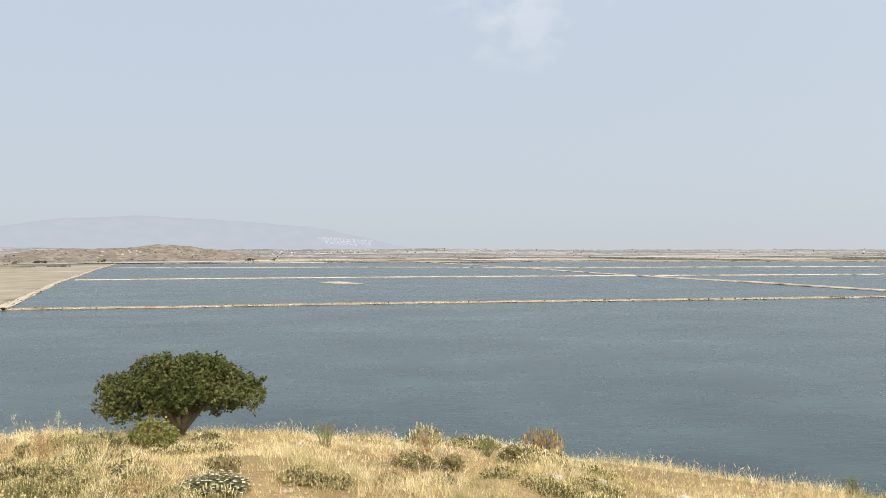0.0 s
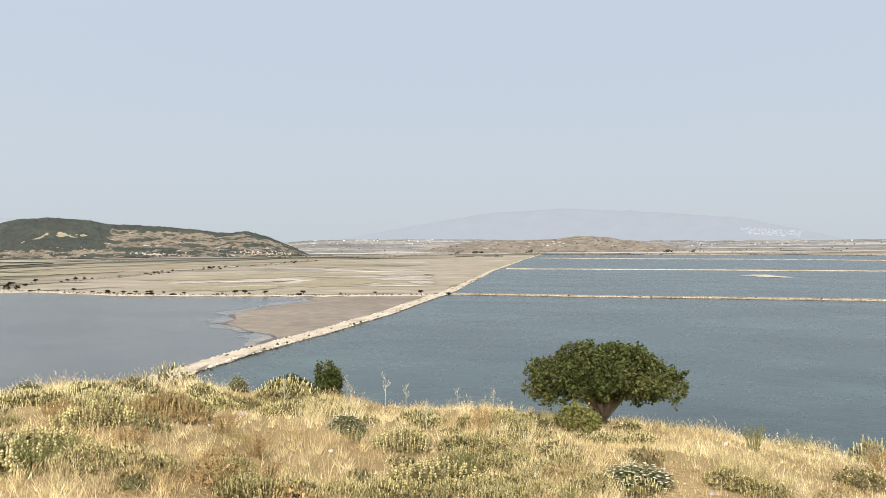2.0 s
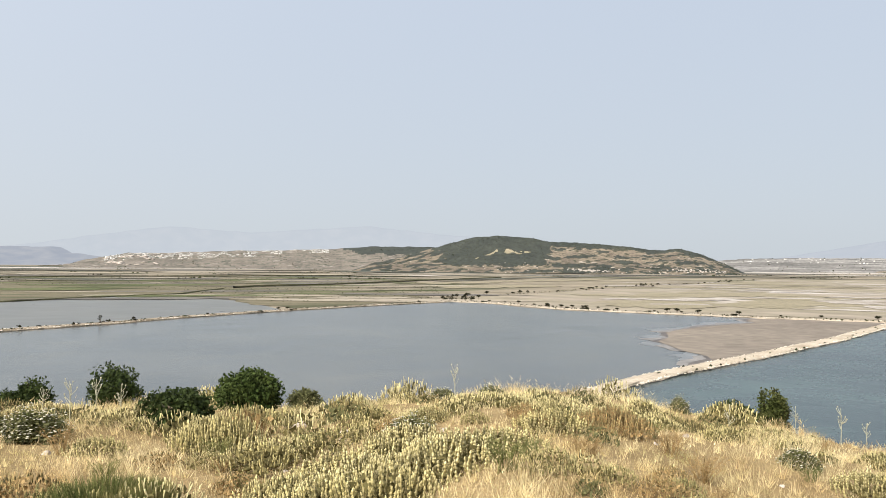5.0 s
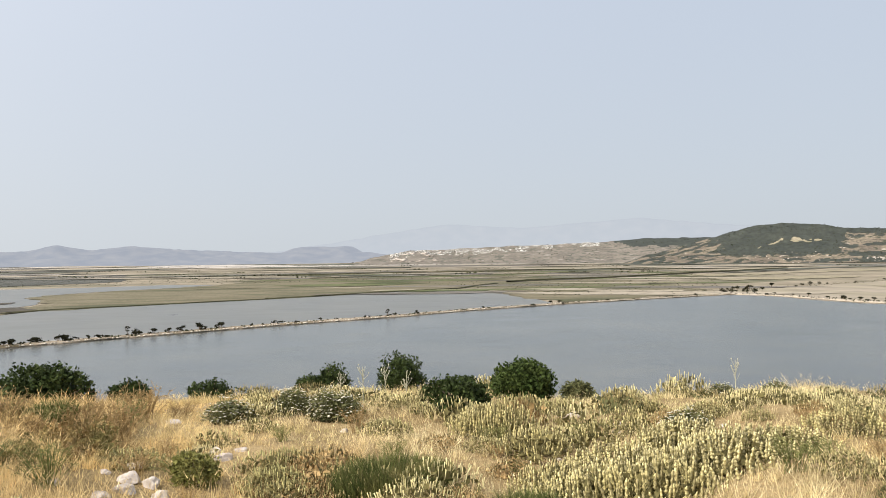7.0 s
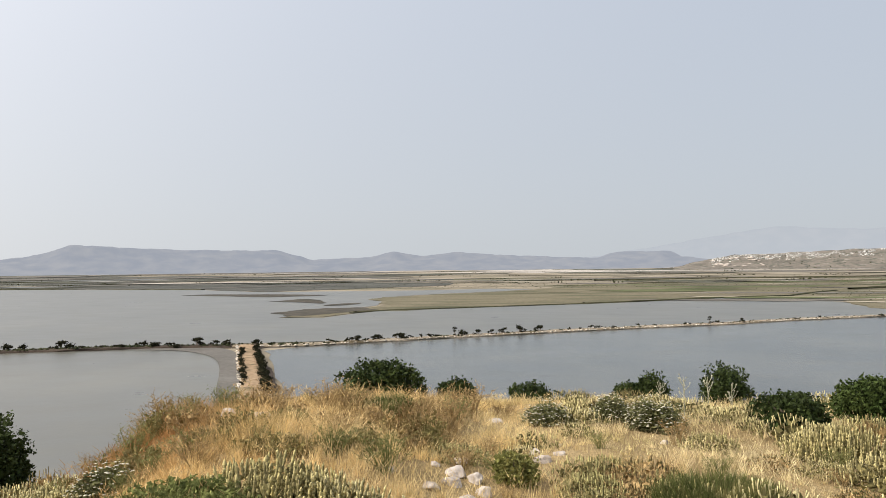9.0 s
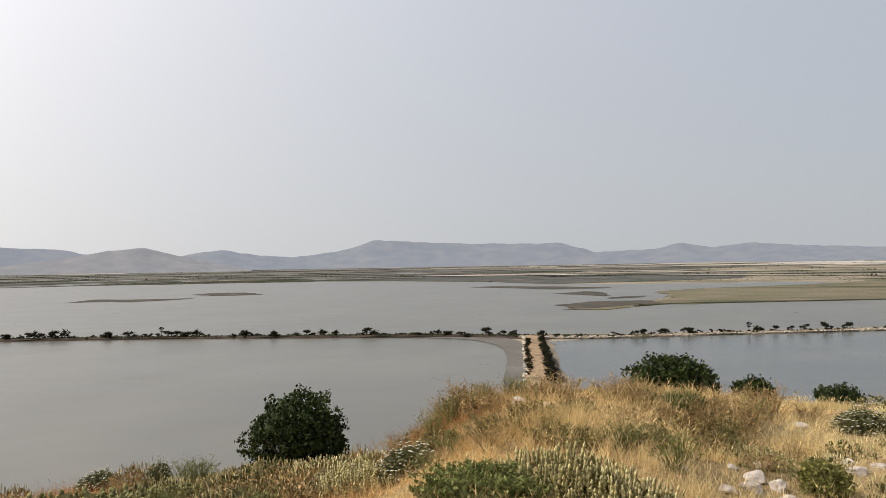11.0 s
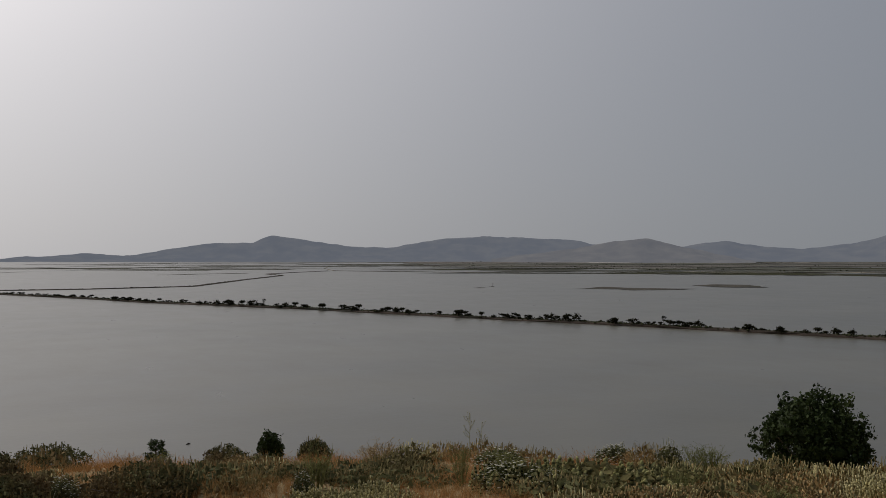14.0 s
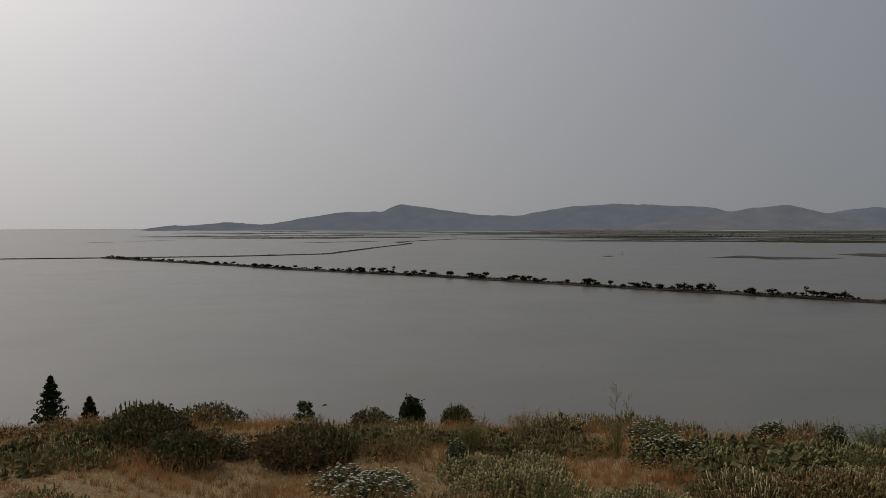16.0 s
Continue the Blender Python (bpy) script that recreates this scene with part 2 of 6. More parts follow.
def make_grass():
    k = Nodes("dry_grass_blades")
    col = k.mix(k.step(k.noise(0.55, 3), 0.35, 0.65), (0.74, 0.605, 0.335), (0.82, 0.725, 0.475))
    col = k.mix(k.step(k.noise(0.33, 3), 0.58, 0.70), col, (0.56, 0.385, 0.195))
    col = k.mix(k.step(k.noise(0.8, 3, (1.3, 0.8, 1)), 0.55, 0.66), col, (0.45, 0.42, 0.20))
    col = k.mix(1.0, col, k.mix(k.step(k.noise(5.0, 2), 0.34, 0.66), (0.56, 0.52, 0.46), (1.22, 1.22, 1.18)), "MULTIPLY")
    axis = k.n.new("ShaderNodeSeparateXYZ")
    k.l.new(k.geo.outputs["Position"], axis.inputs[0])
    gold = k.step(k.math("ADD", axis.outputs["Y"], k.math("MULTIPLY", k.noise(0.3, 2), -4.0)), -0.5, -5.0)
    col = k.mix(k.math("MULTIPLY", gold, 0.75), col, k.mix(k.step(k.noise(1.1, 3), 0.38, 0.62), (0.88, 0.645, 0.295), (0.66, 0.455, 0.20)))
    # south grass: redder, and darkened in colour to stand in for backlight
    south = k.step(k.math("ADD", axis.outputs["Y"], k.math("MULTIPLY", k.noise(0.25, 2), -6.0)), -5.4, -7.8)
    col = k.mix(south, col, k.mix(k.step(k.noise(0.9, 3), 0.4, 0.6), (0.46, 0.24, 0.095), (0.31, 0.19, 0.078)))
    col = k.mix(1.0, col, k.mix(k.geo.outputs["Random Per Island"], (0.62, 0.60, 0.54), (1.3, 1.3, 1.3)), "MULTIPLY")
    return k.finish(col, 0.85, 0.1, None, 0.32)


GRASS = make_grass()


def make_water(name, deep, light_patch, rough, waves, calm=0.0):
    """Shallow water: cloudy patches, wind lanes and small broken ripples."""
    k = Nodes(name)
    gusts = k.noise(0.012, 4, (1, 1.6, 1))
    col = k.mix(k.step(gusts, 0.35, 0.7), deep, light_patch)
    lanes = k.noise(0.06, 5, (1.0, 0.55, 1), 0.65)
    col = k.mix(1.0, col, k.mix(k.step(lanes, 0.36, 0.66), tuple(c + calm * (1 - c) for c in (0.72, 0.74, 0.76)), tuple(c + calm * (1 - c) for c in (1.26, 1.25, 1.22))), "MULTIPLY")
    ripples = k.math("ADD", k.noise(0.7, 4, (1, 1.2, 1)), k.math("MULTIPLY", k.noise(0.09, 4, (1.0, 1.4, 1)), 2.4))
    r = k.math("ADD", k.math("MULTIPLY", lanes, 0.14), rough)
    return k.finish(col, r, 0.5, k.bump(ripples, waves, 0.35), ior=1.33)


WATER = make_water("salt_pan_water", (0.020, 0.036, 0.036), (0.044, 0.071, 0.067), 0.20, 0.22)
NEARWATER = make_water("near_lagoon_water", (0.055, 0.059, 0.052), (0.092, 0.092, 0.077), 0.14, 0.17)
LAGOON = make_water("grey_lagoon_water", (0.093, 0.089, 0.069), (0.127, 0.120, 0.093), 0.23, 0.035, 0.55)


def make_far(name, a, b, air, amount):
    """Far country seen through the day's haze, put in as emitted air colour: a plain backdrop that partly glows."""
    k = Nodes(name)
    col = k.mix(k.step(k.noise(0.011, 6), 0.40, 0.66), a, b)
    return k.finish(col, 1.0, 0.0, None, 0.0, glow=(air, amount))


# ---- mesh helpers ----
rng = np.random.default_rng(11)


def mesh_from(name, verts, faces, mats, smooth=False, index=None):
    """A mesh from an array of vertices and an array of equal-sized faces."""
    verts, faces = np.asarray(verts, np.float32), np.asarray(faces, np.int32)
    me = bpy.data.meshes.new(name)
    n = faces.shape[1]
    me.vertices.add(len(verts))
    me.vertices.foreach_set("co", verts.ravel())
    me.loops.add(faces.size)
    me.loops.foreach_set("vertex_index", faces.ravel())
    me.polygons.add(len(faces))
    me.polygons.foreach_set("loop_start", np.arange(0, faces.size, n, dtype=np.int32))
    if index is not None:
        me.polygons.foreach_set("material_index", np.asarray(index, np.int32))
    if smooth:
        me.polygons.foreach_set("use_smooth", np.ones(len(faces), bool))
    for m in mats if isinstance(mats, (list, tuple)) else [mats]:
        me.materials.append(m)
    me.update(calc_edges=True)
    me.validate()
    return me


def part(name, me, parent, label=""):
    ob = new(name, me)
    ob.parent = parent
    return tagged(ob, label) if label else ob


def holder(name, label, category, group=""):
    return tagged(new(name), label, category, group)


def merge(chunks):
    """Joins (verts, faces) chunks that have faces of one size."""
    vs, fs, k = [], [], 0
    for v, f in chunks:
        vs.append(np.asarray(v, float))
        fs.append(np.asarray(f) + k)
        k += len(v)
    return np.concatenate(vs), np.concatenate(fs)


def tube(points, radii, sides=6):
    """A tapered branch along points, as quads."""
    pts = [Vector(p) for p in points]
    vs, fs = [], []
    for i, p in enumerate(pts):
        d = (pts[min(i + 1, len(pts) - 1)] - pts[max(i - 1, 0)]).normalized()
        q = d.to_track_quat("Z", "X")
        for s in range(sides):
            a = 2 * math.pi * s / sides
            vs.append(p + q @ Vector((math.cos(a) * radii[i], math.sin(a) * radii[i], 0)))
    for i in range(len(pts) - 1):
        for s in range(sides):
            t = (s + 1) % sides
            fs.append((i * sides + s, i * sides + t, (i + 1) * sides + t, (i + 1) * sides + s))
    return np.array(vs), np.array(fs)


def leaves(centres, size, spread=0.4, long=1.5):
    """A folded leaf (four corners, two triangles) at each centre."""
    n = len(centres)
    a = rng.normal(size=(n, 3))
    a /= np.linalg.norm(a, axis=1)[:, None]
    b = np.cross(a, rng.normal(size=(n, 3)))
    b /= np.linalg.norm(b, axis=1)[:, None]
    c = np.cross(a, b)
    s = (size * (1 + spread * rng.uniform(-1, 1, n)))[:, None]
    v = np.stack([centres - a * s * long * 0.5, centres + b * s * 0.5 + c * s * 0.12, centres + a * s * long * 0.5, centres - b * s * 0.5 + c * s * 0.12], 1).reshape(-1, 3)
    k = np.arange(n)[:, None] * 4
    return v, np.concatenate([k + np.array([[0, 1, 2]]), k + np.array([[0, 2, 3]])])


OCT_V = np.array([(1, 0, 0), (0, 1, 0), (-1, 0, 0), (0, -1, 0), (0, 0, 1), (0, 0, -0.6)], float)
OCT_F = np.array([(0, 1, 4), (1, 2, 4), (2, 3, 4), (3, 0, 4), (1, 0, 5), (2, 1, 5), (3, 2, 5), (0, 3, 5)])


def clumps(places, sizes, squash=0.75):
    """Small uneven lumps, one at each place."""
    n = len(places)
    v = OCT_V[None] * np.asarray(sizes)[:, None, None] * rng.uniform(0.65, 1.25, (n, 6, 3)) * np.array([1, 1, squash])
    a = rng.uniform(0, 6.28, n)
    x = v[..., 0] * np.cos(a)[:, None] - v[..., 1] * np.sin(a)[:, None]
    y = v[..., 0] * np.sin(a)[:, None] + v[..., 1] * np.cos(a)[:, None]
    v = np.stack([x, y, v[..., 2]], -1) + np.asarray(places)[:, None]
    return v.reshape(-1, 3), (OCT_F[None] + np.arange(n)[:, None, None] * 6).reshape(-1, 3)


# ---- the lie of the land ----
EYE = 32.0
# azimuth, angle down to the brow of the hill, distance of the brow
BROW = [(-40, 14.6, 13.8), (-28, 14.5, 13.8), (-15, 13.9, 13.8), (-6, 12.9, 13.8), (6, 12.0, 14.4), (18, 11.0, 14.4), (27, 10.45, 14.4), (35, 9.9, 14.4),
        (44, 8.55, 13.1), (50, 7.8, 12.5), (56, 7.95, 13.1), (62, 8.7, 15.0), (67, 9.1, 16.9), (75, 8.5, 17.5), (85, 8.4, 17.5), (95, 8.6, 16.2),
        (103, 8.6, 13.8), (112, 8.3, 12.5), (115.5, 8.8, 12.2), (118, 10.0, 11.6), (119.6, 11.2, 11.2), (121, 11.7, 11.0), (122.5, 12.5, 11.0), (125, 13.2, 11.2), (132, 13.2, 13.1),
        (143, 13.2, 14.4), (152, 13.0, 15.0), (163, 13.2, 15.0), (175, 12.5, 15.6), (188, 11.5, 16.2), (205, 11.0, 16.2), (240, 9.0, 17.5), (300, 10.0, 17.5), (320, 14.6, 13.8)]
BROW_A = np.array(BROW, float)


def hill_drop(az, r):
    """How far the hill's ground lies under the eye."""
    az, r = np.asarray(az, float), np.asarray(r, float)
    e = rc = 0.0
    for d in np.linspace(-1.5, 1.5, 7):
        w = (az + d + 40) % 360 - 40
        e = e + np.interp(w, BROW_A[:, 0], BROW_A[:, 1]) / 7
        rc = rc + np.interp(w, BROW_A[:, 0], BROW_A[:, 2]) / 7
    slope = np.tan(np.radians(e)) + 0.20 / rc
    clear = 2.375
    return clear + (slope - 2 * clear / rc) * r + clear / rc ** 2 * r * r


def plain_z(r):
    """The plain and the far sea lift a little towards the horizon."""
    r = np.asarray(r, float)
    return np.where(r > 1200, 24 * ((r - 1200) / 3400) ** 2, 0.0)


def bumps(x, y):
    return 0.05 * np.sin(x * 2.1 + 1.3 * np.sin(y * 1.1)) + 0.05 * np.sin(y * 1.7 + 1.1 * np.sin(x * 1.4 + 2))


def ground_z(x, y):
    x, y = np.asarray(x, float), np.asarray(y, float)
    r, az = np.hypot(x, y), np.degrees(np.arctan2(-x, y))
    h = EYE - hill_drop(az, r) + bumps(x, y) * np.clip(r / 4, 0, 1)
    return np.where(r < 90, np.maximum(h, -0.6), plain_z(r))


def on_hill(az, r):
    p = at(az, r)
    return Vector((p.x, p.y, float(ground_z(p.x, p.y))))


def build_ground():
    rows = np.concatenate([[0.001], np.linspace(0.3, 24, 70), np.linspace(25, 88, 40), np.geomspace(92, 4800, 70)])
    azs = np.radians(np.arange(0, 360, 1.5))
    R, A = np.meshgrid(rows, azs, indexing="ij")
    X, Y = -R * np.sin(A), R * np.cos(A)
    Zs = ground_z(X, Y)
    v = np.stack([X, Y, Zs], -1).reshape(-1, 3)
    n, m = R.shape
    i, j = np.meshgrid(np.arange(n - 1), np.arange(m), indexing="ij")
    j2 = (j + 1) % m
    f = np.stack([i * m + j, (i + 1) * m + j, (i + 1) * m + j2, i * m + j2], -1).reshape(-1, 4)[:, ::-1]
    idx = (rows[i.ravel()] > 75).astype(int)
    me = mesh_from("ground", v, f, [SOIL, PLAIN], True, idx)
    tagged(new("ground", me), "dry grassy hilltop above a flat coastal plain", "ground", kind="structure")


build_ground()


def roughen(points, step, amount):
    """Closed outline with extra points, shaken sideways, for a natural shore."""
    out = []
    n = len(points)
    for i in range(n):
        a, b = np.array(points[i], float), np.array(points[(i + 1) % n], float)
        k = max(1, int(np.linalg.norm(b - a) / step))
        side = np.array([-(b - a)[1], (b - a)[0]]) / max(np.linalg.norm(b - a), 1e-6)
        for j in range(k):
            p = a + (b - a) * j / k
            w = amount * noise.noise(Vector((p[0] / step / 2, p[1] / step / 2, 3.3))) * (0 if j == 0 else 1)
            out.append(p + side * w * 2)
    return out


def sheet(name, outline, dz, mat, label, category, step=25.0, amount=3.0, kind="structure"):
    """A flat piece of land or water that follows the plain's lift."""
    pts = roughen(outline, step, amount)
    bm = bmesh.new()
    vs = [bm.verts.new((p[0], p[1], 0)) for p in pts]
    es = [bm.edges.new((vs[i], vs[(i + 1) % len(vs)])) for i in range(len(vs))]
    bmesh.ops.triangle_fill(bm, edges=es, use_beauty=True)
    for _ in range(6):
        far = [e for e in bm.edges if e.calc_length() > 160 and max(v.co.length for v in e.verts) > 1100]
        if not far:
            break
        bmesh.ops.subdivide_edges(bm, edges=far, cuts=1)
        bmesh.ops.triangulate(bm, faces=[f for f in bm.faces if len(f.verts) > 3])
    for v in bm.verts:
        v.co.z = float(plain_z(math.hypot(v.co.x, v.co.y))) + dz
    bmesh.ops.recalc_face_normals(bm, faces=bm.faces)
    if sum(f.normal.z for f in bm.faces) < 0:
        bmesh.ops.reverse_faces(bm, faces=bm.faces)
    me = bpy.data.meshes.new(name)
    bm.to_mesh(me)
    bm.free()
    me.materials.append(mat)
    return tagged(new(name, me), label, category, kind=kind)


def ring(az0, az1, r, n=20):
    return [tuple(at(a, r)[:2]) for a in np.linspace(az0, az1, n)]


# water bodies
PANS = [(-112, 40), (-140, 110), (-160, 157), (-203, 300), (-269, 502), (-467, 999), (-780, 1850), (-1110, 2850), (-158, 2752), (677, 2379), (1099, 2071), (1800, 1500), (1500, 300), (300, -60), (0, 20)]
sheet("water", PANS, 0.25, WATER, "teal wind-rippled water of the salt pans", "water", 60, 0.5)
POND = [(-60, 30), (-142, 122), (-160, 170), (-180, 230), (-203, 310), (-233, 400), (-262, 480), (-300, 462), (-331, 440), (-360, 430), (-383, 423), (-404, 412), (-431, 404), (-456, 390), (-490, 390), (-566, 400),
        (-600, 388), (-572, 308), (-533, 215), (-487, 129), (-456, 87), (-417, 17), (-369, -56), (-333, -106), (-314, -116), (-197, -68), (-60, -20)]
sheet("water", POND, 0.21, NEARWATER, "grey calm water of the near lagoon", "water", 14, 3.0)
BAY = [(-60, -26), (-195, -77), (-224, -89), (-250, -100), (-285, -115), (-314, -129), (-323, -150), (-325, -172), (-309, -214), (-269, -303), (-240, -360), (-175, -508), (-100, -636), (-69, -717), (41, -949), (139, -957), (600, -1010), (600, -300), (100, -60)]
sheet("water", BAY, 0.23, LAGOON, "pale grey bay water below the hill", "water", 20, 1.5)
SEA = [(41, -953), (-69, -721), (-100, -640), (-175, -512), (-240, -364), (-269, -307), (-306, -218), (-330, -160), (-347, -138), (-372, -50), (-420, 20), (-459, 90), (-490, 132), (-536, 212), (-543, 212), (-600, 221),
       (-677, 223), (-740, 237), (-804, 233), (-856, 221), (-815, 150), (-717, 30), (-665, -56), (-614, -134), (-580, -146), (-532, -155), (-530, -187), (-573, -183), (-620, -172), (-707, -158), (-790, -172), (-850, -200), (-921, -189), (-1004, -152),
       (-1100, -80), (-1189, -35), (-1244, -104), (-1180, -200), (-1159, -431), (-1320, -596), (-1416, -859), (-1433, -1142), (-1382, -1320), (-1328, -1497), (-1034, -1551), (-900, -1780), (-780, -2010), (-900, -2400), (-1500, -3860), (-1660, -4300), *ring(160, 220, 4700, 14), (700, -1020), (139, -961)]
sheet("water", SEA, 0.18, LAGOON, "pale grey lagoon opening to the sea", "water", 30, 3.0)

sheet("water", [(-792, -2012), (-1036, -1558), (-1052, -1556), (-1155, -1905), (-1425, -2505), (-1960, -3505), (-2050, -4200), (-1660, -4300), (-1500, -3862), (-905, -2402)], 0.20, LAGOON, "pale grey water of the outer lagoon", "water", 60, 3.0)

# salt flat, marsh, mud, islands
sheet("salt_flat", [(-280, 512), (-467, 1003), (-780, 1860), (-1060, 2620), (-1252, 1675), (-999, 1087), (-897, 855), (-739, 582), (-716, 490), (-625, 402), (-566, 400), (-487, 401), (-436, 423), (-375, 443), (-340, 480)], 0.12, SALT, "pale cracked salt flat with bleached streaks", "salt flat", 40, 6)
MUD_LINE = [(-331, 436), (-318, 414), (-305, 405), (-302, 377), (-296, 346), (-286, 317), (-279, 303), (-268, 293), (-259, 283), (-251, 269), (-247, 264), (-237, 258), (-225, 250), (-212, 242), (-200, 238), (-190, 229), (-184, 214)]
sheet("mud_flat", MUD_LINE + [(-174, 190), (-205, 300), (-236, 396), (-264, 480), (-300, 468)], 0.36, MUD, "bare brown mud flat beside the water", "mud flat", 9, 1.6)
for k, (grow, dz, mat, label) in enumerate(((4.0, 0.32, WETMUD, "dark wet margin of the mud flat"), (10.0, 0.28, RIM, "thin white salt rim round the mud"), (17.0, 0.255, SHOAL, "pale shallow water round the mud"))):
    outer = [(x - grow * (0.9 + 0.5 * math.sin(i * 2.1 + k)) * 0.86, y + grow * (0.5 + 0.9 * math.sin(i * 1.7 + 2 * k)) * 0.3) for i, (x, y) in enumerate(MUD_LINE)]
    sheet("mud_margin", outer + [(-180, 205), (-212, 300), (-250, 400), (-300, 440)], dz, mat, label, "mud margin", 7, 2.6)
sheet("marsh", [(-560, 222), (-677, 225), (-740, 239), (-804, 235), (-858, 223), (-815, 150), (-717, 30), (-665, -56), (-614, -134), (-580, -148), (-540, -158), (-534, -185), (-573, -181), (-620, -168), (-707, -154), (-790, -168), (-850, -196), (-921, -185), (-1004, -148), (-1100, -76), (-1189, -30), (-1500, 60), (-1700, 420), (-1200, 560), (-700, 420), (-590, 300)], 0.32, MARSH, "flat olive-green salt marsh", "marsh", 14, 7)
for outline, label in (
    ([(-808, -294), (-836, -283), (-868, -278), (-850, -258), (-819, -241), (-790, -232), (-751, -221), (-765, -236), (-777, -249), (-790, -270)], "low muddy marsh island in the lagoon"),
    ([(-700, -205), (-722, -208), (-745, -200), (-760, -185), (-735, -182), (-712, -188)], "small mud bank between marsh channels"),
    ([(-546, -708), (-621, -746), (-628, -695), (-665, -645), (-640, -640), (-577, -647), (-585, -680)], "long low marsh island in the lagoon"),
    ([(-747, -735), (-806, -753), (-823, -712), (-770, -640), (-740, -655), (-728, -670)], "low ring-shaped marsh island in the lagoon"),
    ([(-467, -785), (-484, -797), (-488, -788), (-474, -778)], "tiny mud bank in the lagoon"),
    ([(-986, -425), (-1021, -490), (-1060, -470), (-1040, -360), (-1000, -285), (-975, -290), (-935, -340)], "flat marsh spit between channels"),
    ([(112, -1946), (60, -1925), (58, -1936), (110, -1960)], "thin dark sand bar off the shore"),
    ([(45, -1979), (-137, -2285), (-250, -2500), (-280, -2500), (-150, -2310), (40, -2000)], "thin dark sand bar off the shore"),
    ([(-81, -2812), (-399, -3202), (-620, -3300), (-640, -3360), (-420, -3260), (-85, -2850)], "thin dark sand bar off the shore"),
    ([(-292, -1700), (-400, -1760), (-500, -1800), (-505, -1830), (-390, -1785), (-290, -1715)], "thin dark sand bar off the shore"),
):
    sheet("mud_island", outline, 0.45, REEDS if "bar" in label else ISLE, label, "island", 12, 4)
sheet("mud_spit", [(-582, -210), (-547, -184), (-562, -168), (-585, -160), (-612, -150), (-632, -140), (-644, -150), (-668, -158), (-661, -190), (-643, -204), (-610, -206)], 0.40, ISLE, "dark muddy tip of the marsh", "mud spit", 8, 4)
sheet("wetland", [(-1170, -425), (-1330, -592), (-1426, -859), (-1443, -1144), (-1392, -1326), (-1334, -1503), (-1050, -1556), (-1150, -1900), (-1420, -2500), (-1950, -3500), (-2600, -3700), (-3300, -2300), (-3200, -1100), (-2300, -300), (-1500, -200)], 0.42, WETLAND, "dark wet flats with pale salt streaks on the far shore", "wetland", 60, 10)
sheet("islet", [(-142, 912), (-133, 955), (-118, 960), (-84, 880), (-84, 868), (-110, 890)], 0.5, TRACK, "pale sandy islet in the salt pan", "island", 8, 2)
for k in range(40):  # banks of the outer lagoon
    a, r = 149 + 28 * rng.random(), 2300 + 1700 * rng.random() ** 0.8
    p, l, w = at(a, r), 150 + 600 * rng.random(), 18 + 60 * rng.random() ** 2
    d = Vector((0.82, -0.57, 0)) * l * 0.5
    e = Vector((0.57, 0.82, 0)) * w
    sheet("mud_bank", [tuple((p - d - e)[:2]), tuple((p + d - e * 0.5)[:2]), tuple((p + d + e * 0.5)[:2]), tuple((p - d + e)[:2])], 0.6, REEDS, "thin dark mud bank in the outer lagoon", "mud bank", 40, 8)


def flat_patches():
    """Irregular beds of reed, bare ground and straw that break up the marsh and the plain."""
    mats = ((REEDGREEN, "fresh green reed bed on the marsh"), (FALLOW, "brown bare patch on the marsh"), (STRAW, "pale dry patch on the marsh"), (REEDGREEN, "fresh green reed bed on the marsh"))
    for i in range(64):
        a, r = rng.uniform(57, 92), rng.uniform(720, 1900)
        p = at(a, r)
        if not (p.x < -640 and p.y > 250 or p.x < -900 and p.y > 60 or -860 < p.x < -700 and p.y > 160):
            continue
        l, w = rng.uniform(40, 190), rng.uniform(8, 34) * (0.6 + r / 1500)
        d, e = Vector((math.cos(radians(a)), math.sin(radians(a)), 0)), Vector((-math.sin(radians(a)), math.cos(radians(a)), 0))
        out = [p + d * math.cos(t) * l * rng.uniform(0.6, 1.1) + e * math.sin(t) * w * rng.uniform(0.5, 1.1) for t in np.arange(0, 6.28, 0.4)]
        mat, label = mats[i % 4]
        sheet("marsh_patch", [(q.x, q.y) for q in out], 0.55 + 0.01 * (i % 9), mat, label, "marsh", 12, 5)


flat_patches()


def dike(name, points, width, height, mat, label, category="dike", step=9.0):
    """A raised bank along a line, with uneven edges."""
    pts = []
    for (ax, ay), (bx, by) in zip(points, points[1:]):
        k = max(1, int(math.hypot(bx - ax, by - ay) / step))
        pts += [(ax + (bx - ax) * i / k, ay + (by - ay) * i / k) for i in range(k)]
    pts.append(points[-1])
    vs, fs = [], []
    for i, p in enumerate(pts):
        a, b = pts[max(i - 1, 0)], pts[min(i + 1, len(pts) - 1)]
        d = Vector((b[0] - a[0], b[1] - a[1], 0)).normalized()
        s = Vector((-d.y, d.x, 0))
        z = float(plain_z(math.hypot(*p)))
        for q, h in ((-0.5, -0.3), (-0.45, height * 0.38), (-0.36, height), (-0.12, height + 0.1), (0.12, height + 0.1), (0.36, height), (0.45, height * 0.38), (0.5, -0.3)):
            w = width * q * (1 + 0.3 * rng.uniform(-1, 1))
            vs.append(Vector((p[0], p[1], z + h * (1 + 0.15 * rng.uniform(-1, 1)))) + s * w)
    for i in range(len(pts) - 1):
        for j in range(7):
            fs.append((i * 8 + j, (i + 1) * 8 + j, (i + 1) * 8 + j + 1, i * 8 + j + 1))
    ob = new(name, mesh_from(name, np.array(vs), np.array(fs)[:, ::-1], [mat, mat if mat is DARKBANK else WETMUD], False, [int(j % 7 in (0, 6)) for j in range(len(fs))]))
    return tagged(ob, label, category, kind="structure"), pts


